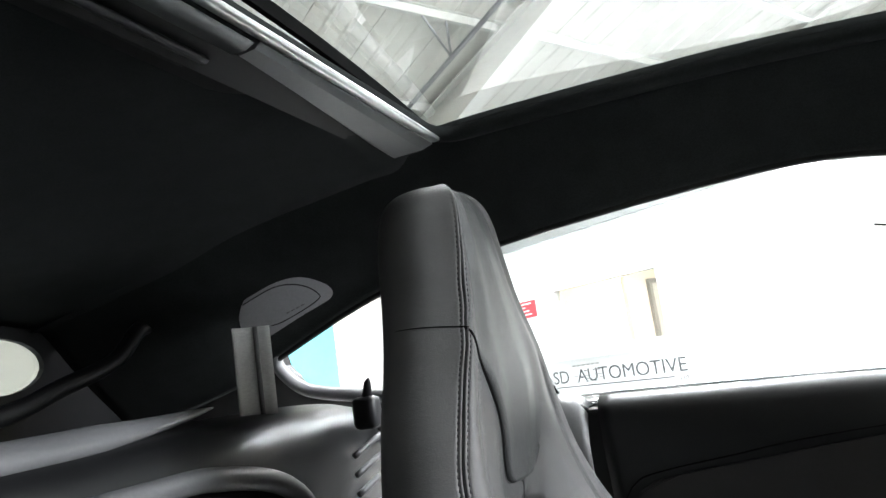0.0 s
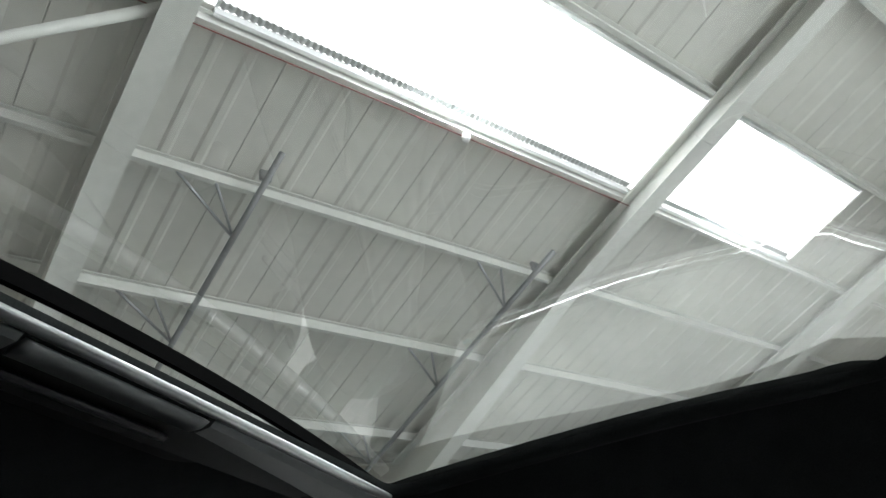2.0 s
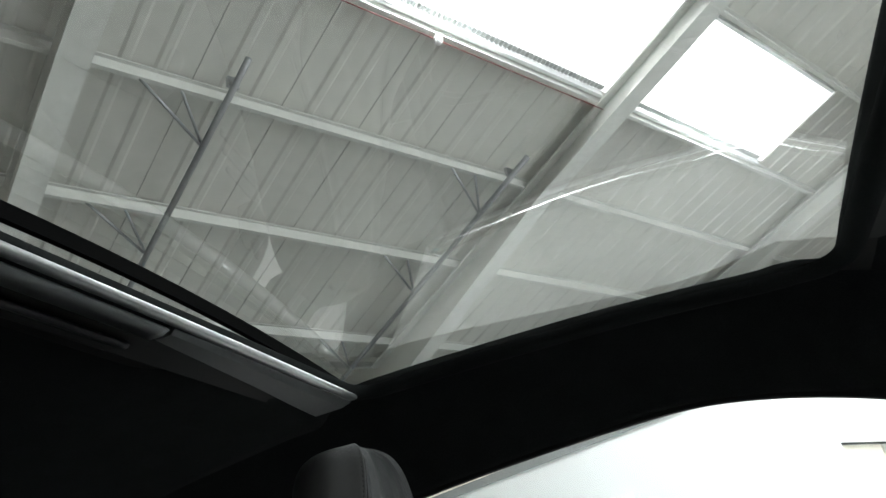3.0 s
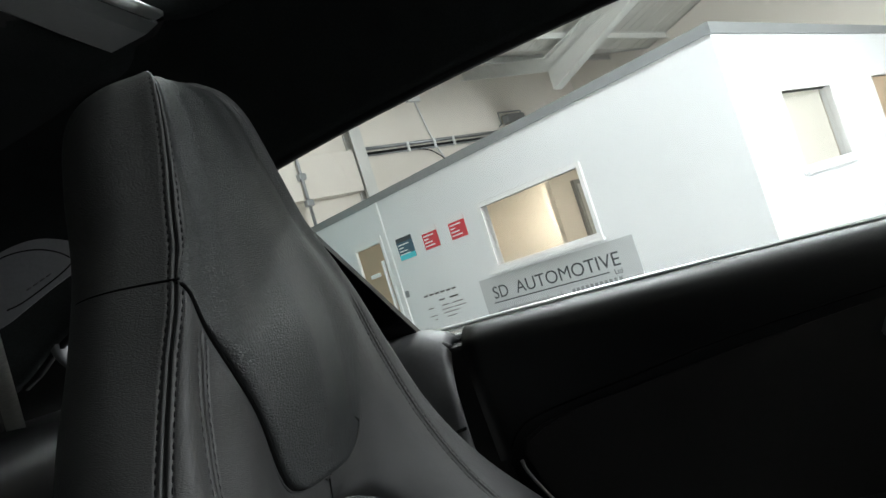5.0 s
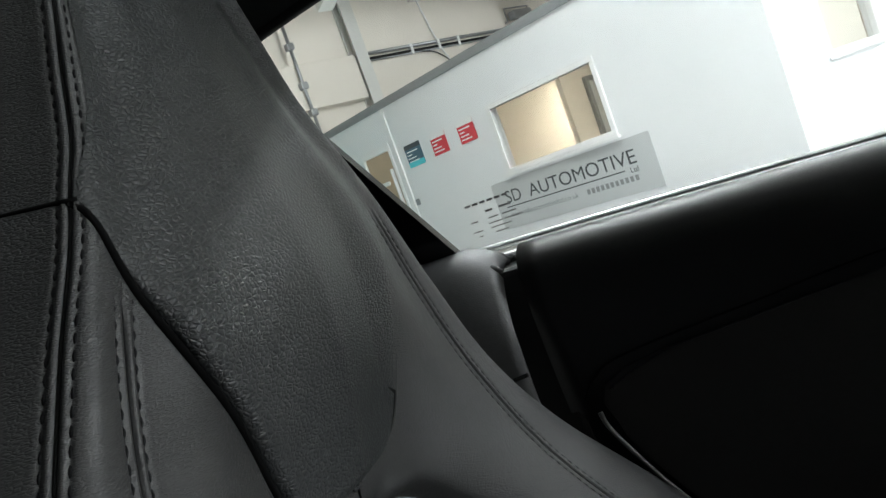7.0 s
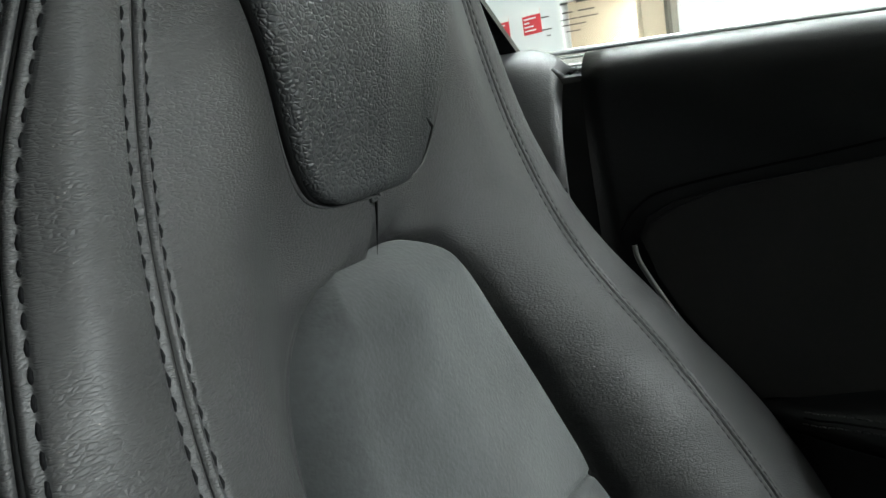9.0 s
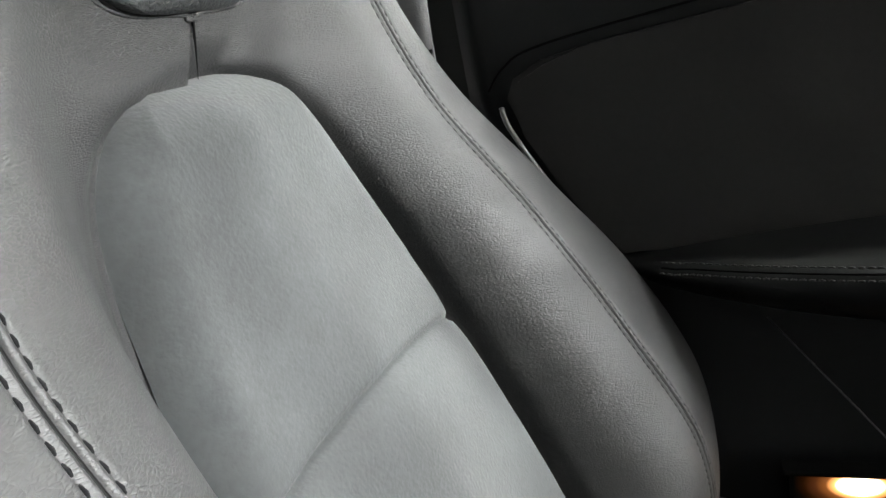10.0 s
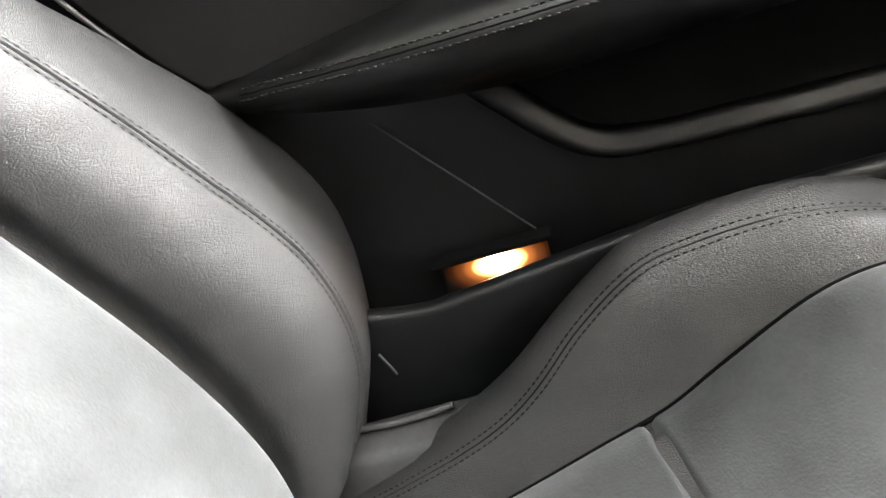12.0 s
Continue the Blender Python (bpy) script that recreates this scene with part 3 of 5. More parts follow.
for side in (-1, 1):
    bm = bmesh.new()
    run = [skin(1.021 + 0.006 * math.sin(s * 30), side * 0.0985, s) for s in np.linspace(-0.001, 0.062, 26)]
    tube(bm, [p for p, m in run], 0.0008, 6, radii=list(np.linspace(0.0010, 0.0003, 26)))
    part("cross_seam", bm, GROOVE, seat, "sewn joint across the headrest side")
outline_tube("pad_lip", lambda z: PAD_W(z) + 0.0035, 0.8685 + 0.05 * (1 - np.cos(np.linspace(math.pi / 2, 0, 40))), 0.0011, LEATHER, "rolled leather lip", -0.0003)

bm = bmesh.new()
zs = np.linspace(0.8695, 0.846, 10)
tube(bm, [Vector(on_seat(-0.10 * (0.8695 - z) - 3.0 * (0.8695 - z) ** 2, z)) for z in zs], 0.0004, 6, radii=list(np.linspace(0.0007, 0.0001, 10)))
part("centre_seam", bm, GROOVE, seat, "short sewn joint under the pad")

# Seat cushion.
XK = (-0.36, -0.30, -0.258, -0.204, -0.15, -0.093, -0.046, -0.005, 0.053, 0.10, 0.14, 0.18, 0.21)
C_SIDE_Z = table(zip(XK, (0.30, 0.332, 0.349, 0.374, 0.406, 0.456, 0.489, 0.498, 0.501, 0.493, 0.476, 0.44, 0.38)))
C_SIDE_W = table(zip(XK, (0.175, 0.176, 0.177, 0.178, 0.179, 0.18, 0.182, 0.184, 0.186, 0.186, 0.184, 0.18, 0.17)))
C_MID_Z = table(zip(XK, (0.295, 0.308, 0.318, 0.332, 0.347, 0.362, 0.376, 0.392, 0.418, 0.434, 0.436, 0.41, 0.36)))
C_EDGE_Z = table(zip(XK, (0.298, 0.315, 0.326, 0.343, 0.364, 0.388, 0.408, 0.436, 0.472, 0.482, 0.470, 0.43, 0.37)))


def cushion_profile(x):
    cz, cw, mz = C_SIDE_Z(x), C_SIDE_W(x), C_MID_Z(x)
    iw, ez = 0.142, C_EDGE_Z(x)
    return [(0, mz), (iw * 0.55, mz + 0.1 * (ez - mz)), (iw * 0.85, mz + 0.6 * (ez - mz)), (iw, ez), ((iw + cw) / 2, (ez + cz) / 2 + 0.004), (cw, cz), (cw + 0.022, cz + 0.004), (cw + 0.042, cz - 0.012), (cw + 0.050, cz - 0.045), (cw + 0.045, min(0.30, cz - 0.05)), (cw + 0.02, 0.24)]


@functools.lru_cache(maxsize=2000)
def cushion_line(x):
    half = cushion_profile(x)
    p = cubic([(-w, z) for w, z in half[2:0:-1]] + half, 440)
    p = p[int(np.argmax(p[:, 0] >= 0)):]
    p[0, 0] = 0.0
    return p


def cushion():
    bm = bmesh.new()
    rows = []
    for x in np.linspace(-0.36, 0.21, 60):
        line = cushion_line(x)
        half = line[np.linspace(0, len(line) - 1, 72).round().astype(int)]
        half = [(w, z - 0.013 * math.exp(-(((w - 0.140) / 0.011) ** 2))) if k < 50 else (w, z) for k, (w, z) in enumerate(half)]
        rows.append([(x, SEAT_Y - w, z) for w, z in half[::-1]] + [(x, SEAT_Y + w, z) for w, z in half[1:]])
    vs = grid(bm, rows)
    bm.faces.new(vs[0])
    bm.faces.new(vs[-1])
    return bm


part("seat_cushion", cushion(), LEATHER, seat, "dark grey leather seat cushion with raised bolsters")


def on_cushion(x, w, out=0.0):
    p = cushion_line(x)
    k = int(np.argmax(p[:, 0])) + 1
    return Vector((x, SEAT_Y + w, float(np.interp(abs(w), p[:k, 0], p[:k, 1])) + out))


def joint_x(w):
    """Where the two cushion panels meet: the joint runs forward to the middle."""
    return -0.063 + 0.23 * (0.142 - abs(w))


for rear in (True, False):
    bm = bmesh.new()
    rows = []
    for k in np.linspace(0, 1, 90):
        hw = 0.142
        row = []
        for i in range(33):
            u = math.sin(math.pi * (i / 32 - 0.5))
            j = joint_x(u * hw)
            x = -0.33 + (j - 0.0004 + 0.33) * k if rear else 0.19 - (0.19 - j - 0.0004) * k
            rim = (1 - abs(u)) * hw
            joint = abs(x - j)
            row.append(on_cushion(x, u * hw, 0.0135 * min(1, math.sqrt(max(rim, 0) / 0.016)) - 0.014 + 0.004 * (1 - u * u) - 0.008 * math.exp(-((joint / 0.003) ** 2))))
        rows.append(row)
    grid(bm, rows)
    part("cushion_insert", bm, SUEDE, seat, "grey suede cushion panel")

# Sewn joint, drawn near-black to paint the shadow line under the bolster.
for side in (-1, 1):
    bm = bmesh.new()
    tube(bm, [on_cushion(x, side * 0.1415, -0.0118) for x in np.linspace(-0.32, 0.18, 60)], 0.0019, 8)
    part("insert_joint_shade", bm, GROOVE, seat, "sunk joint beside the cushion panels with its shadow line painted dark")

C_SEAM_W = table(((-0.30, 0.173), (-0.258, 0.171), (-0.182, 0.168), (-0.13, 0.170), (-0.093, 0.175), (-0.055, 0.178), (-0.015, 0.180), (0.04, 0.180), (0.091, 0.176), (0.13, 0.170), (0.20, 0.160)))
for side in (-1, 1):
    seam_bm, thread_bm = bmesh.new(), bmesh.new()
    xs = np.linspace(-0.29, 0.19, 60)
    pts = [on_cushion(x, side * C_SEAM_W(x), -0.0006) for x in xs]
    nor = []
    for x in xs:
        w, e = side * C_SEAM_W(x), 0.003
        n = (on_cushion(x + e, w) - on_cushion(x - e, w)).cross(on_cushion(x, w + e) - on_cushion(x, w - e)).normalized()
        nor.append(n if n.z > 0 else -n)
    stitched(seam_bm, thread_bm, pts, nor, gap=0.0042, pitch=0.0056, r=0.0006)
    seam = part("cushion_seam", seam_bm, SEAM, seat)
    part("stitches", thread_bm, THREAD, seam, "dark twin-needle stitching")

part("seat_base", boxed((-0.34, 0.16, 0.20), (0.16, 0.58, 0.30), 0.02), BLACK_PLASTIC, seat)


# ---- the car's body ----
car = empty("sports_car", "black-trimmed sports coupe with a panoramic glass roof", "car")
WT_Y = table([(-1.25, 0.60), (-0.95, 0.60), (-0.86, 0.60), (-0.667, 0.585), (-0.47, 0.56), (-0.2, 0.56), (0.0, 0.56), (0.12, 0.565), (0.3, 0.585), (0.55, 0.62)])
WT_Z = table([(-1.25, 0.94), (-0.95, 1.005), (-0.86, 1.045), (-0.667, 1.112), (-0.47, 1.143), (-0.2, 1.164), (-0.05, 1.16), (0.12, 1.116), (0.3, 1.04), (0.55, 0.90)])
RT_Z = table([(-1.25, 1.10), (-1.05, 1.142), (-0.95, 1.16), (-0.75, 1.215), (-0.56, 1.245), (-0.49, 1.266), (-0.2, 1.268), (0.0, 1.258), (0.08, 1.25), (0.3, 1.17), (0.55, 1.01)])
RT_Y = table([(-1.25, 0.42), (-0.95, 0.42), (-0.75, 0.43), (-0.5, 0.447), (0.0, 0.453), (0.1, 0.457), (0.3, 0.47), (0.55, 0.52)])


def side_rail(s):
    bm = bmesh.new()
    rows = []
    for x in np.linspace(-1.15, 0.52, 80):
        y0, z0, y1, z1 = RT_Y(x), RT_Z(x), WT_Y(x), WT_Z(x)
        k = min(1.0, max(0.0, (x + 0.68) / 0.16))
        pr = [(y0, z0 + 0.005 * k + 0.004), (y0 + 0.002, z0 + 0.004 * (1 - k)), (y0 + 0.02, z0 - 0.016 * k - 0.003 * (1 - k)), (y0 + (y1 - y0) * 0.45, z0 - (z0 - z1) * 0.42 - 0.004), (y1 - 0.022, z1 + 0.016), (y1 - 0.005, z1 - 0.002), (y1 + 0.012, z1 + 0.004), (y1 + 0.03, z1 + 0.04)]
        rows.append([(x, s * y, z) for y, z in spline(pr, 36)])
    grid(bm, rows)
    return thick(bm, -0.004)


for s in (1, -1):
    part("roof_side_rail", side_rail(s), HEADLINER, car, "dark suede-lined roof side rail")
    bm = bmesh.new()
    tube(bm, [(x, s * (WT_Y(x) + 0.004), WT_Z(x) - 0.003) for x in np.linspace(-0.93, 0.5, 60)], 0.006, 8)
    part("window_seal", bm, RUBBER, car, "black rubber window seal")

# Headliner behind the glass, falling to the tailgate.
bm = bmesh.new()
rows = []
for x, z in spline([(-0.535, 1.256), (-0.56, 1.242), (-0.60, 1.238), (-0.70, 1.225), (-0.80, 1.205), (-0.92, 1.170), (-1.05, 1.145), (-1.15, 1.130)], 24):
    rows.append([(x, y, z + 0.03 * (1 - (y / 0.45) ** 2) * (1 if abs(y) < 0.45 else 1)) for y in np.linspace(-0.47, 0.47, 30)])
grid(bm, rows)
part("headliner", thick(bm, 0.004), HEADLINER, car, "dark suede headliner")

# Frame of the glass roof: front header.
bm = bmesh.new()
rows = []
for x, z in spline([(0.098, 1.262), (0.104, 1.251), (0.122, 1.241), (0.16, 1.225), (0.25, 1.19), (0.30, 1.17)], 14):
    rows.append([(x + 0.010 * (1 - (y / 0.45) ** 2), y, z + 0.036 * (1 - (y / 0.45) ** 2)) for y in np.linspace(-0.47, 0.47, 24)])
grid(bm, rows)
part("front_header", thick(bm, 0.004), HEADLINER, car, "dark suede front roof header")


def roof_glass_z(x, y):
    return RT_Z(x) + 0.001 + 0.038 * (1 - (y / 0.44) ** 2)


bm = bmesh.new()
grid(bm, [[(x, y, roof_glass_z(x, y)) for y in np.linspace(-0.50, 0.50, 25)] for x in np.linspace(-0.56, 0.16, 18)])
roof_glass = part("roof_glass", bm, ROOF_GLASS, car, "lightly tinted panoramic roof glass", toward=(0, 0, -1))
roof_glass.data.polygons.foreach_set("use_smooth", [True] * len(roof_glass.data.polygons))

# Black lip round the opening, with rounded corners, and the black print behind the glass.
def opening(out):
    """The opening's outline, let out by some metres: points (x, y), once round."""
    loop = []
    x0, x1 = -0.492, 0.090
    for cx, sy, r, start in ((x1, 1, 0.055, 0), (x0, 1, 0.034, 90), (x0, -1, 0.034, 180), (x1, -1, 0.055, 270)):
        y = (RT_Y(cx) - 0.004) * sy
        mx, my = cx - math.copysign(r, cx), y - sy * r
        for k in range(0, 91, 9):
            a = radians(start + k)
            loop.append((mx + (r + out) * math.cos(a), my + (r + out) * math.sin(a)))
        if sy == 1 and cx == x1:
            for x in np.linspace(x1 - r, x0 + 0.034, 24)[1:-1]:
                loop.append((float(x), RT_Y(float(x)) - 0.004 + out))
        if sy == -1 and cx == x0:
            for x in np.linspace(x0 + 0.034, x1 - r, 24)[1:-1]:
                loop.append((float(x), -(RT_Y(float(x)) - 0.004 + out)))
    return loop


bm = bmesh.new()
rows = []
for out, drop in ((0.0, 0.0005), (0.0, 0.005), (0.003, 0.010), (0.009, 0.013), (0.016, 0.012), (0.024, 0.006)):
    rows.append([(x, y, roof_glass_z(x, y) - drop) for x, y in opening(out)])
grid(bm, rows, True)
part("opening_lip", bm, HEADLINER, car, "black lip round the roof opening")
bm = bmesh.new()
grid(bm, [[(x, y, roof_glass_z(x, y) - 0.0005) for x, y in opening(out)] for out in (0.0, 0.07)], True)
part("glass_print_border", bm, RUBBER, car, "black printed border of the roof glass", smooth=False)

# Roller blind and its pull bar along the rear of the opening.
blind = empty("roof_blind", "rolled roof blind with a satin metal pull bar", "blind")


def cross_bar(y0, y1, prof, bow=0.022, taper=0.0):
    """A bar across the car, bowed upwards; with a taper it grows shallower to the middle."""
    bm = bmesh.new()
    rows = [[(-0.497 + (x + 0.497) * (1 - taper * (0.44 - abs(y))), y, z + bow * (1 - (y / 0.44) ** 2)) for x, z in prof] for y in np.linspace(y0, y1, 24)]
    vs = grid(bm, rows, True)
    bm.faces.new(vs[0])
    bm.faces.new(vs[-1])
    return bm


part("pull_bar", cross_bar(-0.425, 0.425, [(-0.4835, 1.2490), (-0.4830, 1.2525), (-0.4860, 1.2555), (-0.4945, 1.2555), (-0.4945, 1.2490), (-0.489, 1.2482)], 0.005), SATIN_METAL, blind, "satin metal edge strip")
part("bar_skirt", cross_bar(-0.44, 0.44, [(-0.4935, 1.254), (-0.4935, 1.268), (-0.499, 1.268), (-0.499, 1.254)], 0.030), GROOVE, blind, "black skirt between the blind and the glass", smooth=False)
PLATE = [(-0.496, 1.2495), (-0.500, 1.262), (-0.558, 1.262), (-0.556, 1.249), (-0.548, 1.2445), (-0.51, 1.2455)]
for y0, y1 in ((0.100, 0.433), (-0.433, -0.100)):
    part("cassette_cover", cross_bar(y0, y1, PLATE, 0.005, 1.75), BLIND_GREY, blind, "grey cassette end cover", smooth=False)
part("cassette_tray", cross_bar(-0.433, 0.433, [(-0.499, 1.2565), (-0.499, 1.2605), (-0.590, 1.2605), (-0.595, 1.2565)], 0.005), RUBBER, blind, "black tray behind the cassette covers", smooth=False)
part("cassette", cross_bar(-0.100, 0.100, [(-0.497, 1.257), (-0.500, 1.262), (-0.575, 1.262), (-0.575, 1.252), (-0.55, 1.254), (-0.52, 1.257)], 0.005), BLACK_PLASTIC, blind, "black recessed grip", smooth=False)
# Paler than the black grip, to paint the soft highlight on its lip.
part("grip_edge", cross_bar(-0.094, 0.094, [(-0.506, 1.2435), (-0.498, 1.247), (-0.502, 1.251), (-0.514, 1.249), (-0.520, 1.244)], 0.005), BLIND_GREY, blind, "lip of the grip, paler grey for its highlight")
part("grip_edge", cross_bar(-0.094, 0.094, [(-0.545, 1.243), (-0.541, 1.246), (-0.546, 1.252), (-0.552, 1.246)], 0.005), BLACK_PLASTIC, blind, "dark rear lip of the grip")

# B-post trim and the rear side window.
bm = bmesh.new()
prism(bm, [(-0.455, 0.925), (-0.535, 1.125), (-0.60, 1.13), (-0.60, 0.93)], 1, 0.0, 0.012)
for v in bm.verts:
    v.co.y += 0.688 - (v.co.z - 0.925) * 0.52
part("pillar_trim", bm, GLOSS_BLACK, car, "gloss black window pillar", smooth=False)


def quarter_panel():
    """Padded trim behind the door, with a rounded shoulder."""
    bm = bmesh.new()
    rows = []
    for x in np.linspace(-0.62, -0.418, 22):
        k = min(1, max(0, (-0.418 - x) / 0.03))
        drop = 0.02 * (1 - math.sqrt(k)) if k < 1 else 0
        top = 0.932 - drop
        rows.append([(x, y, z) for y, z in spline([(0.70, top - 0.002), (0.685, top), (0.66, top - 0.012), (0.645, top - 0.04), (0.638, 0.84), (0.64, 0.74), (0.64, 0.55), (0.64, 0.30)], 30)])
    grid(bm, rows)
    return thick(bm, 0.004)


part("quarter_trim", quarter_panel(), QUARTER, car, "grey leather rear quarter trim")
bm = bmesh.new()
tube(bm, [(-0.62, 0.6375, 0.80), (-0.52, 0.637, 0.812), (-0.418, 0.636, 0.826)], 0.0018, 6)
part("trim_joint", bm, GROOVE, car)
bm = bmesh.new()
box(bm, (-0.45, 0.662, 0.26), (-0.39, 0.72, 0.908), 0.006)
part("door_seal", bm, RUBBER, car, "black rubber door seal", smooth=False)
bm = bmesh.new()
tube(bm, [(-0.428, 0.668, 0.912), (-0.420, 0.668, 0.906), (-0.416, 0.668, 0.898)], 0.004, 8)
part("seal_clip", bm, RUBBER, car)

# Inner side behind the seat: quarter window frame, belt guide, parcel shelf.
bm = bmesh.new()
QW = [(-0.60, 0.955), (-0.70, 0.962), (-0.80, 0.978), (-0.845, 0.995), (-0.868, 1.03), (-0.86, 1.055), (-0.80, 1.075), (-0.70, 1.104), (-0.60, 1.126)]
tube(bm, [(x, 0.655 - (z - 0.93) * 0.45, z) for x, z in spline(QW[:6], 30)], 0.010, 8)
part("quarter_window_rim", bm, GUIDE_GREY, car, "grey rear window surround")
bm = bmesh.new()
out = [(-0.60, 0.90), (-1.25, 0.90), (-1.25, 1.09), (-0.95, 1.09), (-0.872, 1.066), (-0.872, 1.03), (-0.85, 0.99), (-0.80, 0.972), (-0.70, 0.957), (-0.60, 0.95)]
prism(bm, out, 1, 0.0, 0.03)
for v in bm.verts:
    v.co.y += 0.668 - (v.co.z - 0.93) * 0.45
part("rear_side_trim", bm, BLACK_PLASTIC, car, "black rear side trim", smooth=False)

bm = bmesh.new()
rows = []
for y in np.linspace(-0.66, 0.62, 40):
    e = min(1, max(0.0, (0.62 - y) / 0.05))
    t = 0.965 - 0.03 * (1 - math.sqrt(e))
    rows.append([(x, y, z + (t - 0.965 if z > 0.5 else 0)) for x, z in spline([(-1.30, 0.93), (-1.1, 0.955), (-0.90, 0.968), (-0.76, 0.965), (-0.715, 0.945), (-0.70, 0.90), (-0.70, 0.80), (-0.69, 0.70), (-0.68, 0.30)], 34)])
grid(bm, rows)
part("parcel_shelf", thick(bm, 0.006), DOOR_SKIN, car, "black padded bulkhead behind the seats")
# Grey on the black bulkhead paints the highlights along its rounded edges.
bm = bmesh.new()
tube(bm, spline([(-0.735, -0.6, 0.955), (-0.735, 0.0, 0.965), (-0.75, 0.2, 0.972), (-0.79, 0.36, 0.982)], 30), 0.014, 10, flat=0.6, radii=list(np.interp(np.linspace(0, 1, 30), [0, 0.55, 1], [0.018, 0.016, 0.001])))
part("shelf_roll", bm, GREY_TRIM, car, "rolled edge on the bulkhead, grey to carry its highlight")
bm = bmesh.new()
tube(bm, spline([(-0.70, -0.6, 0.905), (-0.70, 0.1, 0.915), (-0.695, 0.25, 0.912), (-0.69, 0.36, 0.88), (-0.69, 0.42, 0.80)], 30), 0.012, 10)
part("shelf_roll", bm, GREY_TRIM, car, "rolled edge on the bulkhead, grey to carry its highlight")
bm = bmesh.new()
box(bm, (-0.70, 0.52, 0.925), (-0.665, 0.548, 0.968), 0.008)
tube(bm, [(-0.68, 0.534, 0.965), (-0.675, 0.53, 0.985), (-0.67, 0.525, 0.990)], 0.006, 8, radii=[0.008, 0.005, 0.002])
part("coat_hook", bm, BLACK_PLASTIC, car, "small black coat hook")
for k in range(3):
    bm = bmesh.new()
    tube(bm, spline([(-0.69, 0.50, 0.895 - 0.024 * k), (-0.675, 0.55, 0.915 - 0.024 * k), (-0.66, 0.60, 0.922 - 0.024 * k)], 10), 0.004, 8)
    part("vent_rib", bm, GREY_TRIM, car)

# Tailgate surround.
bm = bmesh.new()
tube(bm, spline([(-0.98, 0.50, 1.112), (-1.0, 0.472, 1.108), (-1.0, 0.42, 1.063), (-1.0, 0.33, 1.032), (-1.0, 0.25, 1.006), (-1.0, 0.1, 0.985), (-1.0, -0.4, 0.98)], 40), 0.012, 10)
part("tailgate_rim", bm, DOOR_SKIN, car, "black rounded tailgate surround")
bm = bmesh.new()
hole = [(0.36 + 0.075 * math.cos(a), 1.078 + 0.040 * math.sin(a)) for a in np.linspace(-math.pi / 2, math.pi / 2, 12)] + [(-0.36 + 0.075 * math.cos(a), 1.078 + 0.040 * math.sin(a)) for a in np.linspace(math.pi / 2, 1.5 * math.pi, 12)]
rim = []
for y, z in hole:
    d = Vector((y, (z - 1.078) * 3))
    k = min(0.72 / max(abs(d.x), 1e-6), 0.9 / max(abs(d.y), 1e-6))
    rim.append((d.x * k, 1.078 + (d.y * k) / 1.0))
grid(bm, [[(-1.16, y, z) for y, z in hole + hole[:1]], [(-1.16, y, z) for y, z in rim + rim[:1]]])
part("tailgate_panel", thick(bm, 0.01), BLACK_PLASTIC, car, "black tailgate lining with a window slot", smooth=False)
bm = bmesh.new()
grid(bm, [[(-1.165, y, z) for y in (-0.45, 0.45)] for z in (1.03, 1.13)])
tg = part("tailgate_glass", bm, DARK_GLASS, car, "tinted tailgate glass", toward=(1, 0, 0))
tg.visible_shadow = False

bm = bmesh.new()
box(bm, (-0.44, 0.555, 0.2), (0.45, 0.605, 0.372), 0.012)
part("sill_trim", bm, QUARTER, car, "grey sill trim beside the seat")
bm = bmesh.new()
tube(bm, spline([(-0.32, 0.59, 0.382), (-0.28, 0.585, 0.378), (-0.24, 0.583, 0.378), (-0.2, 0.585, 0.380)], 20), 0.003, 8)
part("sill_wire", bm, GREY_TRIM, car, "pale wire along the sill")
bm = bmesh.new()
tube(bm, [(-0.243, 0.5965, 0.437), (-0.236, 0.597, 0.414)], 0.0012, 6)
part("pocket_scuff", bm, GREY_TRIM, car)

# Plain closing panels of the cabin.
part("floor_pan", boxed((-1.46, -0.70, 0.002), (1.0, 0.70, 0.20)), CARPET, car, "black carpeted floor", smooth=False)
part("dashboard", boxed((0.70, -0.70, 0.2), (1.0, 0.70, 0.84), 0.06), BLACK_PLASTIC, car, "black dashboard")
part("centre_tunnel", boxed((-0.66, -0.10, 0.2), (0.62, 0.10, 0.44), 0.03), BLACK_PLASTIC, car, "black centre tunnel")
# Unseen, carried up over the window to keep light off the door and seat.
part("driver_side_blocker", boxed((-1.46, -0.74, 0.2), (0.62, -0.69, 1.24), 0.01), DOOR_SKIN, car, "unseen black panel that blocks light from the driver side", smooth=False)


# ---- belt ----
belt = empty("seat_belt", "dark grey seat belt hanging from its upper guide", "seat belt")
bm = bmesh.new()
rows = [[Vector((-0.772, 0.414, z)) + Vector((0.006 * u * u, 0, 0)) + Vector((0.62, 0.78, 0)) * u * 0.024 for u in np.linspace(-1, 1, 9)] for z in np.linspace(1.074, 0.955, 12)]
grid(bm, rows)
part("webbing", thick(bm, 0.0015), BELT, belt, "ribbed dark webbing")
bm = bmesh.new()
rows = [[Vector((-0.767, 0.416, z)) + Vector((0.62, 0.78, 0)) * (0.004 + u * 0.003) + Vector((0.0015, -0.001, 0)) for u in (-1, 1)] for z in np.linspace(1.074, 0.955, 6)]
grid(bm, rows)
part("webbing_edge", thick(bm, 0.001), GREY_TRIM, belt, "dark stripe of doubled webbing")

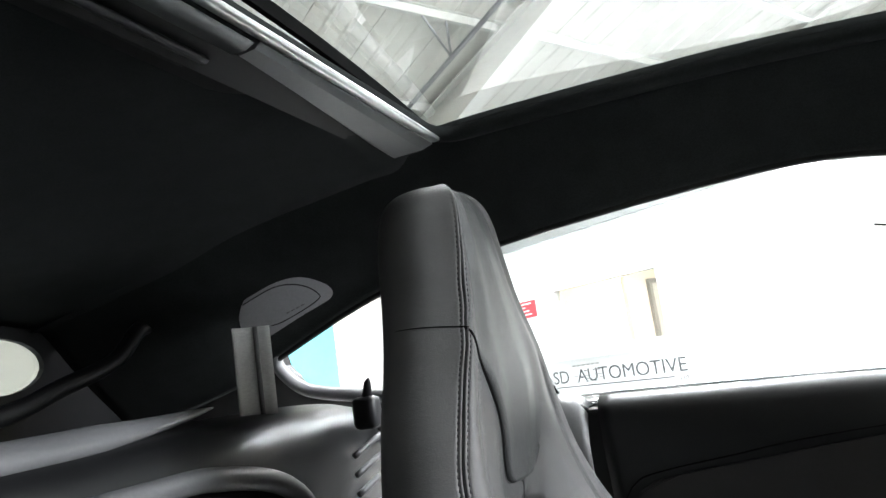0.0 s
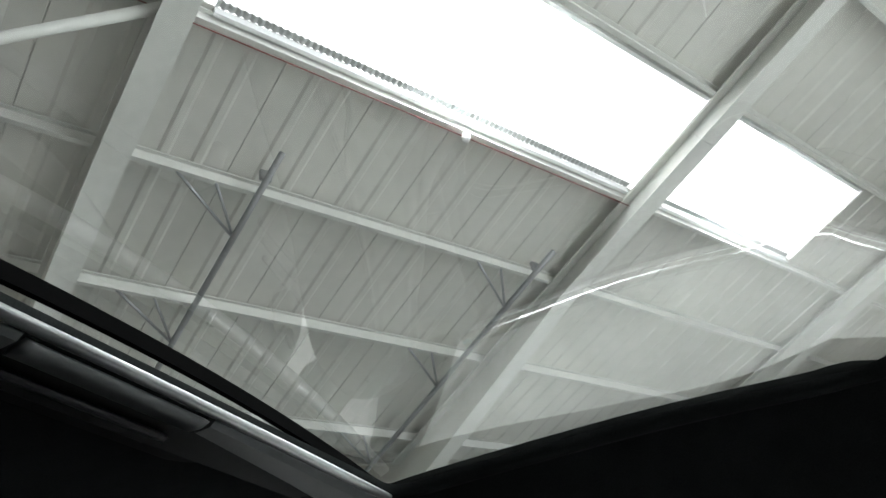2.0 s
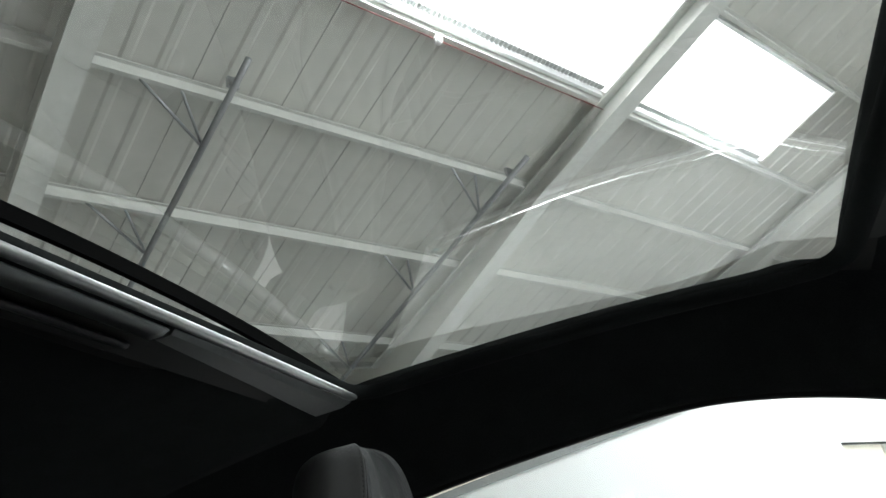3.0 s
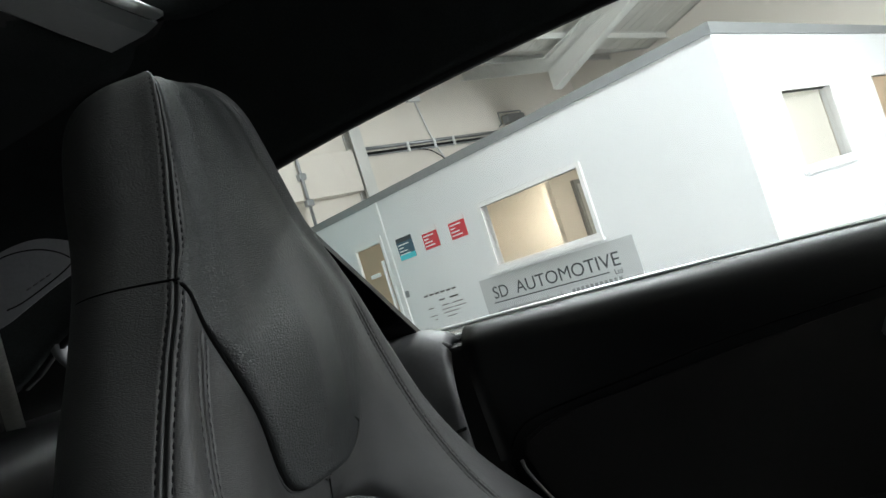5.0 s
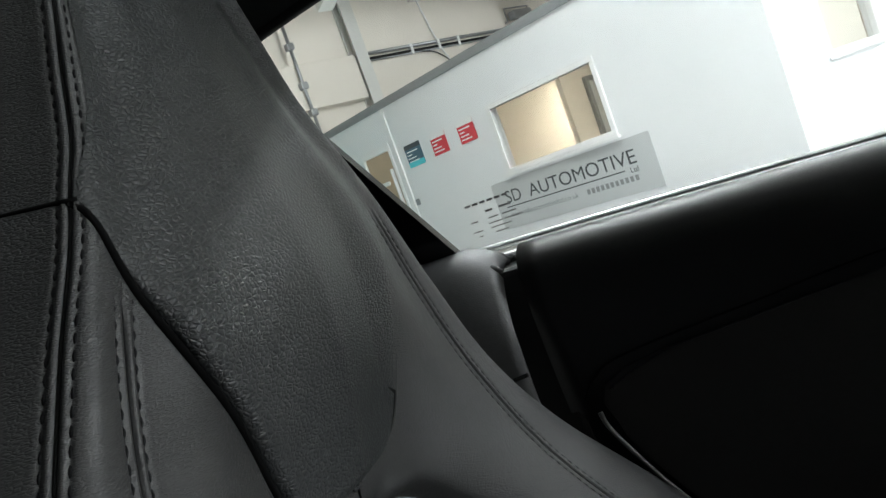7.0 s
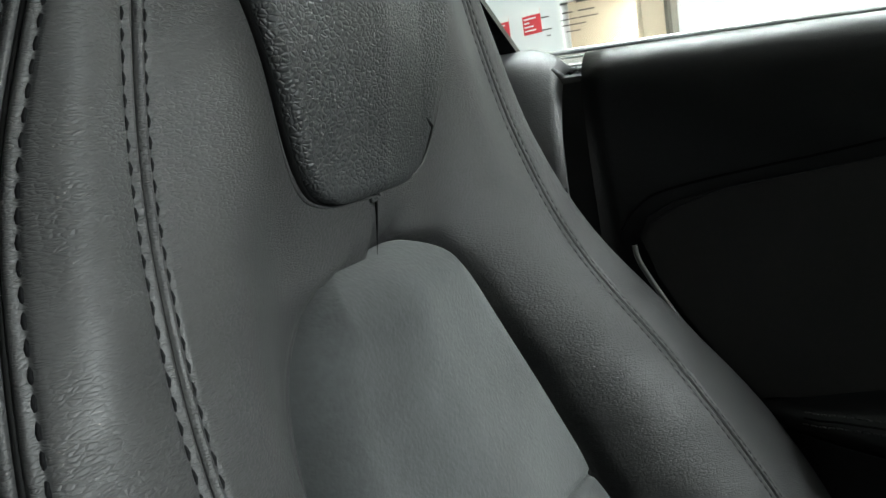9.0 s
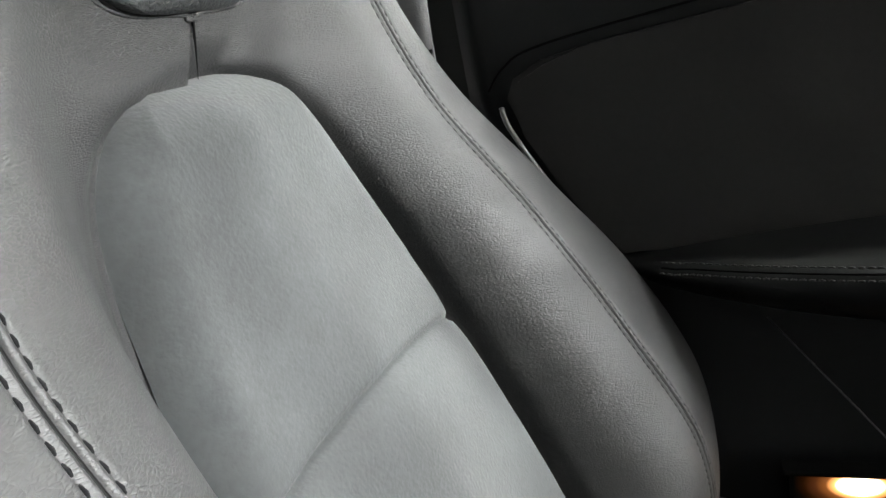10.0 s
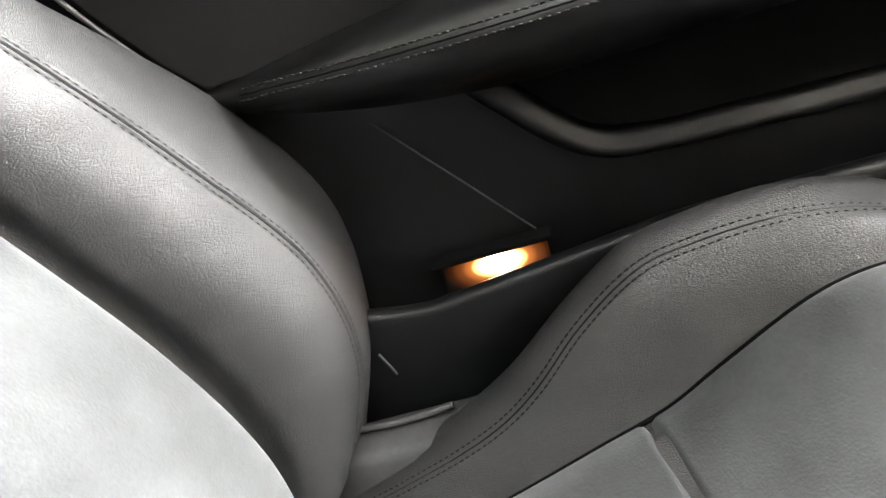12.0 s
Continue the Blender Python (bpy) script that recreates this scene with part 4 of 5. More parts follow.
def plate(bm, outline, normal, d):
    lo = [bm.verts.new(Vector(p)) for p in outline]
    hi = [bm.verts.new(Vector(p) + Vector(normal) * d) for p in outline]
    bm.faces.new(hi)
    bm.faces.new(lo[::-1])
    for i in range(len(lo)):
        j = (i + 1) % len(lo)
        bm.faces.new((lo[i], lo[j], hi[j], hi[i]))


GUIDE_C = Vector((-0.752, 0.485, 1.094))
GUIDE_A, GUIDE_B = Vector((0.75, 0.62, 0.05)).normalized(), Vector((-0.1, -0.25, 1)).normalized()
GUIDE_N = GUIDE_B.cross(GUIDE_A).normalized()
if GUIDE_N.y > 0:
    GUIDE_N = -GUIDE_N


def on_guide(u, v, lift):
    return GUIDE_C + GUIDE_A * float(u) + GUIDE_B * float(v) + GUIDE_N * lift


bm = bmesh.new()
loop = spline([(-0.066, -0.034), (-0.068, -0.004), (-0.0555, 0.0206), (-0.0394, 0.0291), (-0.0087, 0.0401), (0.0162, 0.0435), (0.0353, 0.040), (0.0559, 0.028), (0.0614, 0.0171), (0.0557, 0.0083), (0.0412, 0.0017), (0.0114, -0.0094), (-0.0159, -0.0206), (-0.0399, -0.0300), (-0.066, -0.034)], 64)[:-1]
plate(bm, [on_guide(u, v, 0.0) for u, v in loop], GUIDE_N, 0.008)
bmesh.ops.bevel(bm, geom=[e for e in bm.edges if len(e.link_faces) == 2 and e.calc_face_angle(0) > 1.0], offset=0.003, segments=3, affect="EDGES")
guide = part("guide_plate", bm, GUIDE_GREY, belt, "grey belt guide cover", smooth=False)
bm = bmesh.new()
tube(bm, [on_guide(u, v, 0.0079) for u, v in spline([(-0.058, 0.017), (-0.0233, 0.031), (-0.0022, 0.0355), (0.019, 0.0332), (0.0346, 0.0252), (0.0427, 0.0151), (0.0397, 0.0096), (0.0228, 0.001), (-0.0134, -0.0127), (-0.031, -0.0160)], 50)], 0.0007, 6)
part("lid_joint", bm, GROOVE, guide, "dark joint round the lid")
for k in range(4):
    bm = bmesh.new()
    u = -0.007 + 0.0072 * k
    tube(bm, [on_guide(u, -0.0028 + 0.33 * (u + 0.007), 0.0078), on_guide(u + 0.0055, -0.0028 + 0.33 * (u + 0.0125), 0.0078)], 0.0009, 6)
    part("raised_mark", bm, GREY_TRIM, guide)


# ---- the passenger door ----
SILL_Z = table([(-0.46, 0.926), (-0.28, 0.921), (-0.1, 0.914), (0.1, 0.905), (0.5, 0.885)])


def door_panel():
    bm = bmesh.new()
    rows = []
    for x in np.linspace(-0.402, 0.62, 60):
        t = SILL_Z(x)
        rows.append([(x, y, z) for y, z in spline([(0.70, t - 0.012), (0.694, t - 0.004), (0.686, t - 0.001), (0.670, t - 0.004), (0.655, t - 0.016), (0.650, t - 0.036), (0.650, t - 0.065), (0.658, 0.80), (0.668, 0.74), (0.668, 0.66), (0.665, 0.60), (0.660, 0.52), (0.655, 0.47), (0.655, 0.40), (0.66, 0.26)], 60)])
    grid(bm, rows)
    return thick(bm, 0.006)


door = part("passenger_door", door_panel(), DOOR_SKIN, car, "closed black grained passenger door")

INSERT_OUT = [(-0.372, 0.783), (-0.366, 0.797), (-0.345, 0.808), (-0.31, 0.815), (-0.25, 0.822), (-0.15, 0.834), (0.0, 0.848), (0.3, 0.86), (0.3, 0.675), (0.0, 0.672), (-0.117, 0.671), (-0.21, 0.664), (-0.262, 0.660), (-0.297, 0.655), (-0.318, 0.684), (-0.345, 0.725), (-0.362, 0.755)]
bm = bmesh.new()
prism(bm, INSERT_OUT, 1, 0.650, 0.662)
bmesh.ops.bevel(bm, geom=[e for e in bm.edges if abs(e.verts[0].co.y - 0.650) < 1e-4 and abs(e.verts[1].co.y - 0.650) < 1e-4], offset=0.004, segments=2, affect="EDGES")
part("panel_insert", bm, DOOR_INSERT, door, "dark leather door insert", smooth=False)
bm = bmesh.new()
tube(bm, [(x, 0.650, z) for x, z in spline([(-0.376, 0.778), (-0.372, 0.762), (-0.350, 0.722), (-0.322, 0.680), (-0.300, 0.650)], 24)], 0.0020, 8)
part("bright_strip", bm, DULL_METAL, door, "thin satin metal strip")
bm = bmesh.new()
tube(bm, [(x, 0.6535 - 0.10 * max(0, z - 0.82), z) for x, z in spline([(-0.385, 0.79), (-0.372, 0.806), (-0.345, 0.818), (-0.25, 0.832), (-0.1, 0.85), (0.3, 0.872)], 40)], 0.0009, 8)
part("insert_shadow_gap", bm, GROOVE, door, "dark joint above the insert")


def arm_section(x):
    """The armrest's section: a broad top that leans to the seat, an edge, and an undercut face; it grows from a point at its rear end."""
    u = min(1.0, max(0.0, (x + 0.300) / 0.26))
    g = math.sin(u * math.pi / 2) ** 0.8
    top = 0.655 + 0.024 * math.sin(u * math.pi / 2) + 0.004 * max(0, x)
    out, h = 0.006 + 0.074 * g, 0.010 + 0.064 * g
    return [(0.668, top + 0.003), (0.655, top + 0.001), (0.655 - out * 0.45, top - 0.03 * h), (0.655 - out * 0.82, top - 0.13 * h), (0.655 - out * 0.985, top - 0.30 * h), (0.655 - out * 0.97, top - 0.52 * h), (0.655 - out * 0.68, top - 0.85 * h), (0.655 - out * 0.3, top - h), (0.668, top - 1.04 * h)]


def armrest():
    bm = bmesh.new()
    vs = grid(bm, [[(x, y, z) for y, z in cubic(arm_section(x), 40)] for x in np.linspace(-0.300, 0.40, 60)])
    bm.faces.new(vs[0])
    bm.faces.new(vs[-1])
    return bm


arm = part("armrest", armrest(), ARM_LEATHER, door, "padded black leather armrest")
seam_bm, thread_bm = bmesh.new(), bmesh.new()
xs = np.linspace(-0.27, 0.33, 60)
pts, nor = [], []
for x in xs:
    line = cubic(arm_section(x), 81)
    k = int(np.argmin(np.hypot(*(line - np.array(arm_section(x)[4])).T))) - 2
    (y, z), d = line[k], line[k + 1] - line[k - 1]
    pts.append(Vector((x, y, z)))
    nor.append(Vector((0, d[1], -d[0])).normalized())
stitched(seam_bm, thread_bm, pts, nor, gap=0.0045, pitch=0.0055, r=0.00055, piping=0.0008)
part("armrest_seam", seam_bm, GROOVE, door)
part("stitches", thread_bm, ARM_THREAD, door, "grey twin-needle stitching")

GRAB = cubic([(-0.114, 0.624), (-0.099, 0.607), (-0.084, 0.590), (-0.069, 0.573), (-0.053, 0.557), (-0.028, 0.542), (0.0, 0.537), (0.062, 0.534), (0.166, 0.530), (0.40, 0.530)], 90)
slope = np.gradient(GRAB, axis=0)
slope /= np.hypot(*slope.T)[:, None]
bm = bmesh.new()
rows = []
for (x, z), (dx, dz) in zip(GRAB, slope):
    rows.append([(x + dz * o, y, z - dx * o) for o, y in cubic([(-0.001, 0.690), (-0.0004, 0.666), (0.0002, 0.6545), (0.0018, 0.6505), (0.008, 0.6455), (0.015, 0.6425), (0.019, 0.6450), (0.0225, 0.652), (0.026, 0.664)], 26)])
grid(bm, rows)
part("grab_edge", bm, DOOR_SKIN, door, "curved black edge of the door pull")
# No real hollow: a flat near-black plate paints the recess's shade.
bm = bmesh.new()
prism(bm, [(x - dz * 0.004, z + dx * 0.004) for (x, z), (dx, dz) in zip(GRAB[10::8], slope[10::8])] + [(0.40, 0.618), (-0.095, 0.618)], 1, 0.649, 0.655)
part("pull_recess_shade", bm, GROOVE, door, "near-black plate painted as the shaded recess of the door pull", smooth=False)
bm = bmesh.new()
tube(bm, [(-0.197, 0.6595, 0.598), (-0.15, 0.655, 0.54), (-0.10, 0.651, 0.478)], 0.0008, 6)
part("panel_joint", bm, GREY_TRIM, door, "thin raised joint between the lower panels")
bm = bmesh.new()
rows = []
for x in np.linspace(-0.40, 0.5, 40):
    z = 0.459 + 0.115 * min(0.2, max(0, x + 0.2)) + 0.2 * max(0, -0.2 - x)
    rows.append([(x, y, zz) for y, zz in spline([(0.66, z - 0.055), (0.645, z - 0.050), (0.628, z - 0.022), (0.616, z + 0.000), (0.606, z + 0.003), (0.599, z - 0.008), (0.60, z - 0.06), (0.61, z - 0.15), (0.61, 0.24)], 26)])
grid(bm, rows)
part("pocket", thick(bm, 0.004), DOOR_SKIN, door, "moulded black door pocket")
part("lamp_brow", boxed((-0.190, 0.640, 0.4700), (-0.088, 0.664, 0.4750), 0.002), GROOVE, door, "black brow over the door lamp", smooth=False)
part("lens", boxed((-0.184, 0.647, 0.440), (-0.094, 0.657, 0.4700), 0.003), LAMP_LENS, door, "glowing amber door lamp lens", smooth=False)
bm = bmesh.new()
tube(bm, [(-0.345, 0.612, 0.706), (-0.344, 0.610, 0.716), (-0.343, 0.607, 0.7225), (-0.342, 0.606, 0.7245)], 0.004, 8, radii=[0.0042, 0.0044, 0.0036, 0.0012])
part("lever", bm, GREY_TRIM, seat, "small grey seat lever")

bm = bmesh.new()
tube(bm, spline([(-0.024, 0.642, 0.818), (-0.012, 0.641, 0.834), (0.02, 0.640, 0.846), (0.085, 0.640, 0.850), (0.095, 0.641, 0.826), (0.08, 0.642, 0.800), (0.02, 0.642, 0.797), (-0.024, 0.642, 0.818)], 40), 0.0022, 8)
bezel = part("handle_bezel", bm, DULL_METAL, door, "satin metal door handle surround")
bm = bmesh.new()
tube(bm, [(0.012, 0.642, 0.826), (0.045, 0.636, 0.828), (0.082, 0.636, 0.829)], 0.007, 8, radii=[0.004, 0.008, 0.009])
part("pull_lever", bm, DULL_METAL, bezel, "satin door release lever")
bm = bmesh.new()
box(bm, (0.055, 0.600, 0.6725), (0.17, 0.640, 0.680), 0.003)
switch = part("switch_plate", bm, GLOSS_BLACK, arm, "gloss black window switch plate")
part("switch_rim", box(bmesh.new(), (0.052, 0.597, 0.6735), (0.056, 0.640, 0.6815), 0.0015), SATIN_METAL, arm)

# Door window: a thin pane that leans in to the roof.
bm = bmesh.new()
rows = []
xs = np.linspace(-0.62, 0.50, 40)
for v in np.linspace(0, 1, 12):
    row = []
    for x in xs:
        b, t = SILL_Z(x) - 0.02, WT_Z(x) + 0.015
        z = b + (t - b) * v
        y = 0.700 + (WT_Y(x) + 0.012 - 0.700) * v
        row.append((x, y, z))
    rows.append(row)
grid(bm, rows)
glass = part("window_glass", bm, SIDE_GLASS, door, "clear side window", toward=(0, -1, 0))
glass.visible_shadow = False
bm = bmesh.new()
tube(bm, [(x, 0.698, SILL_Z(x) + 0.001) for x in np.linspace(-0.458, 0.5, 40)], 0.0022, 6)
part("glass_seal", bm, SATIN_METAL, door, "thin bright window channel")
bm = bmesh.new()
rows = []
for x in np.linspace(-0.46, 0.55, 30):
    z = SILL_Z(x)
    rows.append([(x, y, z + d) for y, d in spline([(0.703, -0.02), (0.704, -0.003), (0.712, 0.0), (0.726, -0.003), (0.734, -0.012), (0.736, -0.03)], 12)])
grid(bm, rows)
part("waist_trim", thick(bm, -0.002), BRIGHT_TRIM, door, "bright metal strip under the window")

# Maker's marks on the pane: plain bars where nothing can be read.
bm = bmesh.new()


def mark(x0, x1, z0, z1):
    z1 = z0 + 0.42 * (z1 - z0)
    def y(z):
        return 0.7 - (z - 0.90) * 0.55 - 0.004
    box(bm, (x0, y((z0 + z1) / 2) - 0.0006, z0), (x1, y((z0 + z1) / 2) + 0.0002, z1))


for z, h, spans in ((0.966, 0.0045, [(-0.428 + 0.0065 * k, -0.4235 + 0.0065 * k) for k in range(6)]), (0.958, 0.004, ((-0.414, -0.408), (-0.402, -0.392))), (0.952, 0.0025, ((-0.430, -0.424), (-0.414, -0.406), (-0.402, -0.390))), (0.9475, 0.002, ((-0.416, -0.404), (-0.402, -0.388))), (0.9435, 0.002, ((-0.432, -0.424), (-0.416, -0.398))), (0.939, 0.002, ((-0.429, -0.426), (-0.414, -0.403)))):
    for a, e in spans:
        mark(a, e, z, z + h)
part("glass_print", bm, PRINT, door, "small dark glass markings", smooth=False)


# ---- the workshop ----
def wall_mesh(u0, u1, z0, z1, holes, across, thickness, along_x):
    """A wall with real openings: along x (across = its y) or along y (across = its x)."""
    us = sorted({u0, u1, *[h[0] for h in holes], *[h[1] for h in holes]})
    zs = sorted({z0, z1, *[h[2] for h in holes], *[h[3] for h in holes]})
    bm = bmesh.new()
    solid = {}
    for i in range(len(us) - 1):
        for j in range(len(zs) - 1):
            cu, cz = (us[i] + us[i + 1]) / 2, (zs[j] + zs[j + 1]) / 2
            solid[i, j] = not any(h[0] < cu < h[1] and h[2] < cz < h[3] for h in holes)
    def at(u, a, z):
        return (u, a, z) if along_x else (a, u, z)
    verts = {}
    def v(u, a, z):
        k = (round(u, 5), round(a, 5), round(z, 5))
        if k not in verts:
            verts[k] = bm.verts.new(at(*k))
        return verts[k]
    a0, a1 = across, across + thickness
    for (i, j), s in solid.items():
        if not s:
            continue
        p, q, r, t = us[i], us[i + 1], zs[j], zs[j + 1]
        for a in (a0, a1):
            bm.faces.new((v(p, a, r), v(q, a, r), v(q, a, t), v(p, a, t)))
        for di, dj, e in ((-1, 0, ((p, r), (p, t))), (1, 0, ((q, r), (q, t))), (0, -1, ((p, r), (q, r))), (0, 1, ((p, t), (q, t)))):
            if not solid.get((i + di, j + dj), False):
                (c, d), (f, g) = e
                bm.faces.new((v(c, a0, d), v(f, a0, g), v(f, a1, g), v(c, a1, d)))
    return bm


def in_building(ob):
    ob.matrix_world = BUILDING
    return ob


def structure(name, bm, mat, label, category="", smooth=False):
    return in_building(tagged(mesh_object(name, bm, mat, smooth=smooth), label, category or name.split("_")[0], kind="structure"))


bm = bmesh.new()
grid(bm, [[(x, y, 0) for x in (-300, -15, 0, 12, 300)] for y in (-300, -14, 0, 16, 300)])
structure("ground", bm, CONCRETE, "pale grey painted workshop floor, worn and stained", "floor")

SLOPE, RIDGE_X, VALLEY_X = 0.26, 3.0, -10.7


def roof_z(x):
    return 7.05 + SLOPE * (min(max(x, VALLEY_X), RIDGE_X) + 4.73) - SLOPE * max(0, x - RIDGE_X) + 0.34 * max(0, VALLEY_X - x)


REAR_X, FRONT_X, FAR_Y, NEAR_Y = -13.4, 9.9, 19.0, -12.0


def gable(name, y, thickness, mat, label):
    out = [(REAR_X, 0), (FRONT_X, 0), (FRONT_X, roof_z(FRONT_X)), (RIDGE_X, roof_z(RIDGE_X)), (VALLEY_X, roof_z(VALLEY_X)), (REAR_X, roof_z(REAR_X))]
    return structure(name, prism(bmesh.new(), out, 1, y, y + thickness), mat, label, "wall")


gable("wall_north", FAR_Y, 0.2, CREAM_WALL, "cream-painted workshop side wall")
gable("wall_south", NEAR_Y - 0.2, 0.2, CREAM_WALL, "cream-painted workshop side wall")
structure("wall_west", wall_mesh(NEAR_Y, FAR_Y, 0, roof_z(REAR_X), [], REAR_X - 0.2, 0.2, False), CREAM_WALL, "cream-painted workshop end wall with a blockwork plinth", "wall")
# The upper opening is added only to let the high fill through.
structure("wall_east", wall_mesh(NEAR_Y, FAR_Y, 0, roof_z(FRONT_X), [(5.2, 9.4, 0, 4.6), (5.2, 9.4, 5.3, 6.7)], FRONT_X, 0.2, False), CREAM_WALL, "workshop end wall with a gateway and an added high light opening", "wall")


def roof_sheets():
    """Liner trays: a sunk joint between trays and two shallow ribs in each."""
    steps = ((0.0, 0.0), (0.006, 0.016), (0.014, 0.016), (0.02, 0.0), (0.30, 0.0), (0.335, -0.022), (0.405, -0.022), (0.44, 0.0), (0.66, 0.0), (0.695, -0.022), (0.765, -0.022), (0.80, 0.0))
    bm = bmesh.new()
    ys = [(y + u, d) for y in np.arange(2.81 - 14 * 1.075, FAR_Y, 1.075) for u, d in steps]
    for x0, x1 in ((REAR_X - 0.1, VALLEY_X), (VALLEY_X, -8.2), (-8.2, -4.55), (-4.55, -3.0), (-3.0, 0.8), (0.8, 2.3), (2.3, RIDGE_X), (RIDGE_X, FRONT_X + 0.1)):
        runs = [[]]
        for y, d in ys:
            # The gap at x0 0.8 is the added ridge opening.
            if (x0 == -4.55 and (1.9 < y < 8.05 or 8.75 < y < 12.35)) or (x0 == 0.8 and -4.6 < y < 1.25):
                if runs[-1]:
                    runs.append([])
                continue
            runs[-1].append((y, d))
        for run in runs:
            if len(run) > 1:
                grid(bm, [[(x, y, roof_z(x) + 0.03 + d) for y, d in run] for x in (x0, x1)])
    return bm


structure("ceiling", roof_sheets(), ROOF_SHEET, "pale ribbed metal roof lining sheets", "ceiling")


def i_beam(bm, path, depth, width, web=0.02, flange=0.025):
    """A rolled steel section hung along a path in x and z at a fixed y."""
    for lo, hi, w in ((0, flange, width), (flange, depth - flange, web), (depth - flange, depth, width)):
        rows = []
        for x, y, z in path:
            rows.append([(x, y - w / 2, z - hi), (x, y + w / 2, z - hi), (x, y + w / 2, z - lo), (x, y - w / 2, z - lo)])
        vs = grid(bm, rows, True)
        bm.faces.new(vs[0])
        bm.faces.new(vs[-1])
    return bm


for y in (-4.95, 1.56, 8.06, 14.56):
    rafter = empty("roof_rafter", "white-painted steel portal rafter under the roof", "beam", "roof rafters", at=BUILDING)
    zs = [(x, y, roof_z(x) - 0.16) for x in (REAR_X, VALLEY_X, RIDGE_X, FRONT_X)]
    part("beam", i_beam(bmesh.new(), zs, 0.34, 0.30), STEEL_PAINT, rafter, smooth=False)
    bm = bmesh.new()
    prism(bm, [(VALLEY_X, roof_z(VALLEY_X) - 0.502), (-6.1, roof_z(-6.1) - 0.502), (VALLEY_X, roof_z(VALLEY_X) - 0.95)], 1, y - 0.15, y + 0.15)
    part("haunch", bm, STEEL_PAINT, rafter, smooth=False)

for x in (-11.9, -10.06, -8.02, -6.24, -4.62, -2.85, -1.05, 0.75, 2.5):
    bm = bmesh.new()
    z = roof_z(x) - 0.005
    for lo, hi in (((x - 0.03, NEAR_Y, z - 0.16), (x + 0.035, FAR_Y, z - 0.145)), ((x - 0.03, NEAR_Y, z - 0.145), (x - 0.018, FAR_Y, z - 0.0)), ((x - 0.03, NEAR_Y, z), (x + 0.035, FAR_Y, z + 0.012))):
        box(bm, lo, hi)
    in_building(tagged(mesh_object("roof_purlin", bm, STEEL_PAINT, smooth=False), "pale painted steel roof purlin", "purlin", "roof purlins"))


bm = bmesh.new()
grid(bm, [[(x, y, roof_z(x) + 0.75) for y in (0.5, 13.8)] for x in (-6.4, -1.4)])
structure("backdrop_sky", bm, SKY_GLOW, "plain white overcast sky above the rooflights", "sky")


bm = bmesh.new()
grid(bm, [[(x, y, roof_z(x) + 0.75) for y in (-6.0, 2.6)] for x in (-0.6, 3.0)])
structure("backdrop_sky_ridge", bm, SKY_GLOW, "plain white overcast sky above the added ridge opening", "sky")


def rooflight(y0, y1, xa=-4.55, xb=-3.02):
    light = empty("rooflight", "white translucent rooflight strip with a corrugated edge", "rooflight", "rooflights", at=BUILDING)
    bm = bmesh.new()
    n = int((y1 - y0) / 0.0095)
    rows = [[], []]
    for k in range(n + 1):
        y = y0 + (y1 - y0) * k / n
        wave = 0.014 * math.sin(y * 2 * math.pi / 0.076)
        rows[0].append((xa, y, roof_z(xa) + 0.040 + wave))
        rows[1].append((xa + 0.075, y, roof_z(xa + 0.075) + 0.034 + wave))
    grid(bm, rows)
    part("corrugated_edge", thick(bm, 0.004), CORRUGATED, light, "grey corrugated sheet edge", smooth=False)
    for x in (xa - 0.03, xb + 0.03):
        bm = boxed((x - 0.02, y0, roof_z(x) - 0.05), (x + 0.03, y1, roof_z(x) + 0.03))
        part("edge_trim", bm, UPVC, light, smooth=False)


rooflight(1.95, 8.02)
rooflight(8.78, 12.3)
# Unseen strip, added only to frame the ridge fill lamp.
rooflight(-4.55, 1.2, 0.8, 2.3)


def conduit(y, x0, x1):
    rod = empty("service_conduit", "grey galvanised conduit hung on V brackets from the purlins", "conduit", "roof conduits", at=BUILDING)
    def z(x):
        return 7.05 + SLOPE * (x + 4.73) - 0.34
    bm = bmesh.new()
    tube(bm, [(x, y, z(x)) for x in np.linspace(x0, x1, 8)], 0.04, 8)
    part("pipe", bm, GALV, rod)
    for x in (-6.24, -8.02, -10.06):
        if x1 < x < x0:
            for dy in (-0.86, -0.42):
                bm = bmesh.new()
                tube(bm, [(x, y + dy, roof_z(x) - 0.15), (x - 0.48, y + 0.0, z(x - 0.48))], 0.018, 6)
                part("bracket", bm, GALV, rod)
    bm = bmesh.new()
    box(bm, (x0 - 0.42, y - 0.07, z(x0) - 0.09), (x0 - 0.37, y + 0.07, z(x0) + 0.05), 0.01)
    part("clamp", bm, GALV, rod, smooth=False)
    return rod


conduit(3.12, -5.50, -12.6)
conduit(7.34, -5.58, -12.6)

bm = bmesh.new()
tube(bm, [(-4.64, y, roof_z(-4.64) - 0.2) for y in np.linspace(1.0, 8.2, 20)], 0.007, 6)
cable = in_building(tagged(mesh_object("red_cable", bm, material("red_cable_sheath", (0.22, 0.05, 0.045), 0.5)), "thin red fire-alarm cable along the rooflight", "cable"))
bm = bmesh.new()
tube(bm, [(-4.62, 5.05, roof_z(-4.62) - 0.2), (-4.62, 5.05, roof_z(-4.62) - 0.25), (-4.62, 5.05, roof_z(-4.62) - 0.29)], 0.05, 14, radii=[0.055, 0.055, 0.03])
in_building(tagged(mesh_object("smoke_detector", bm, UPVC), "small white smoke detector under the rooflight", "detector"))

bm = bmesh.new()
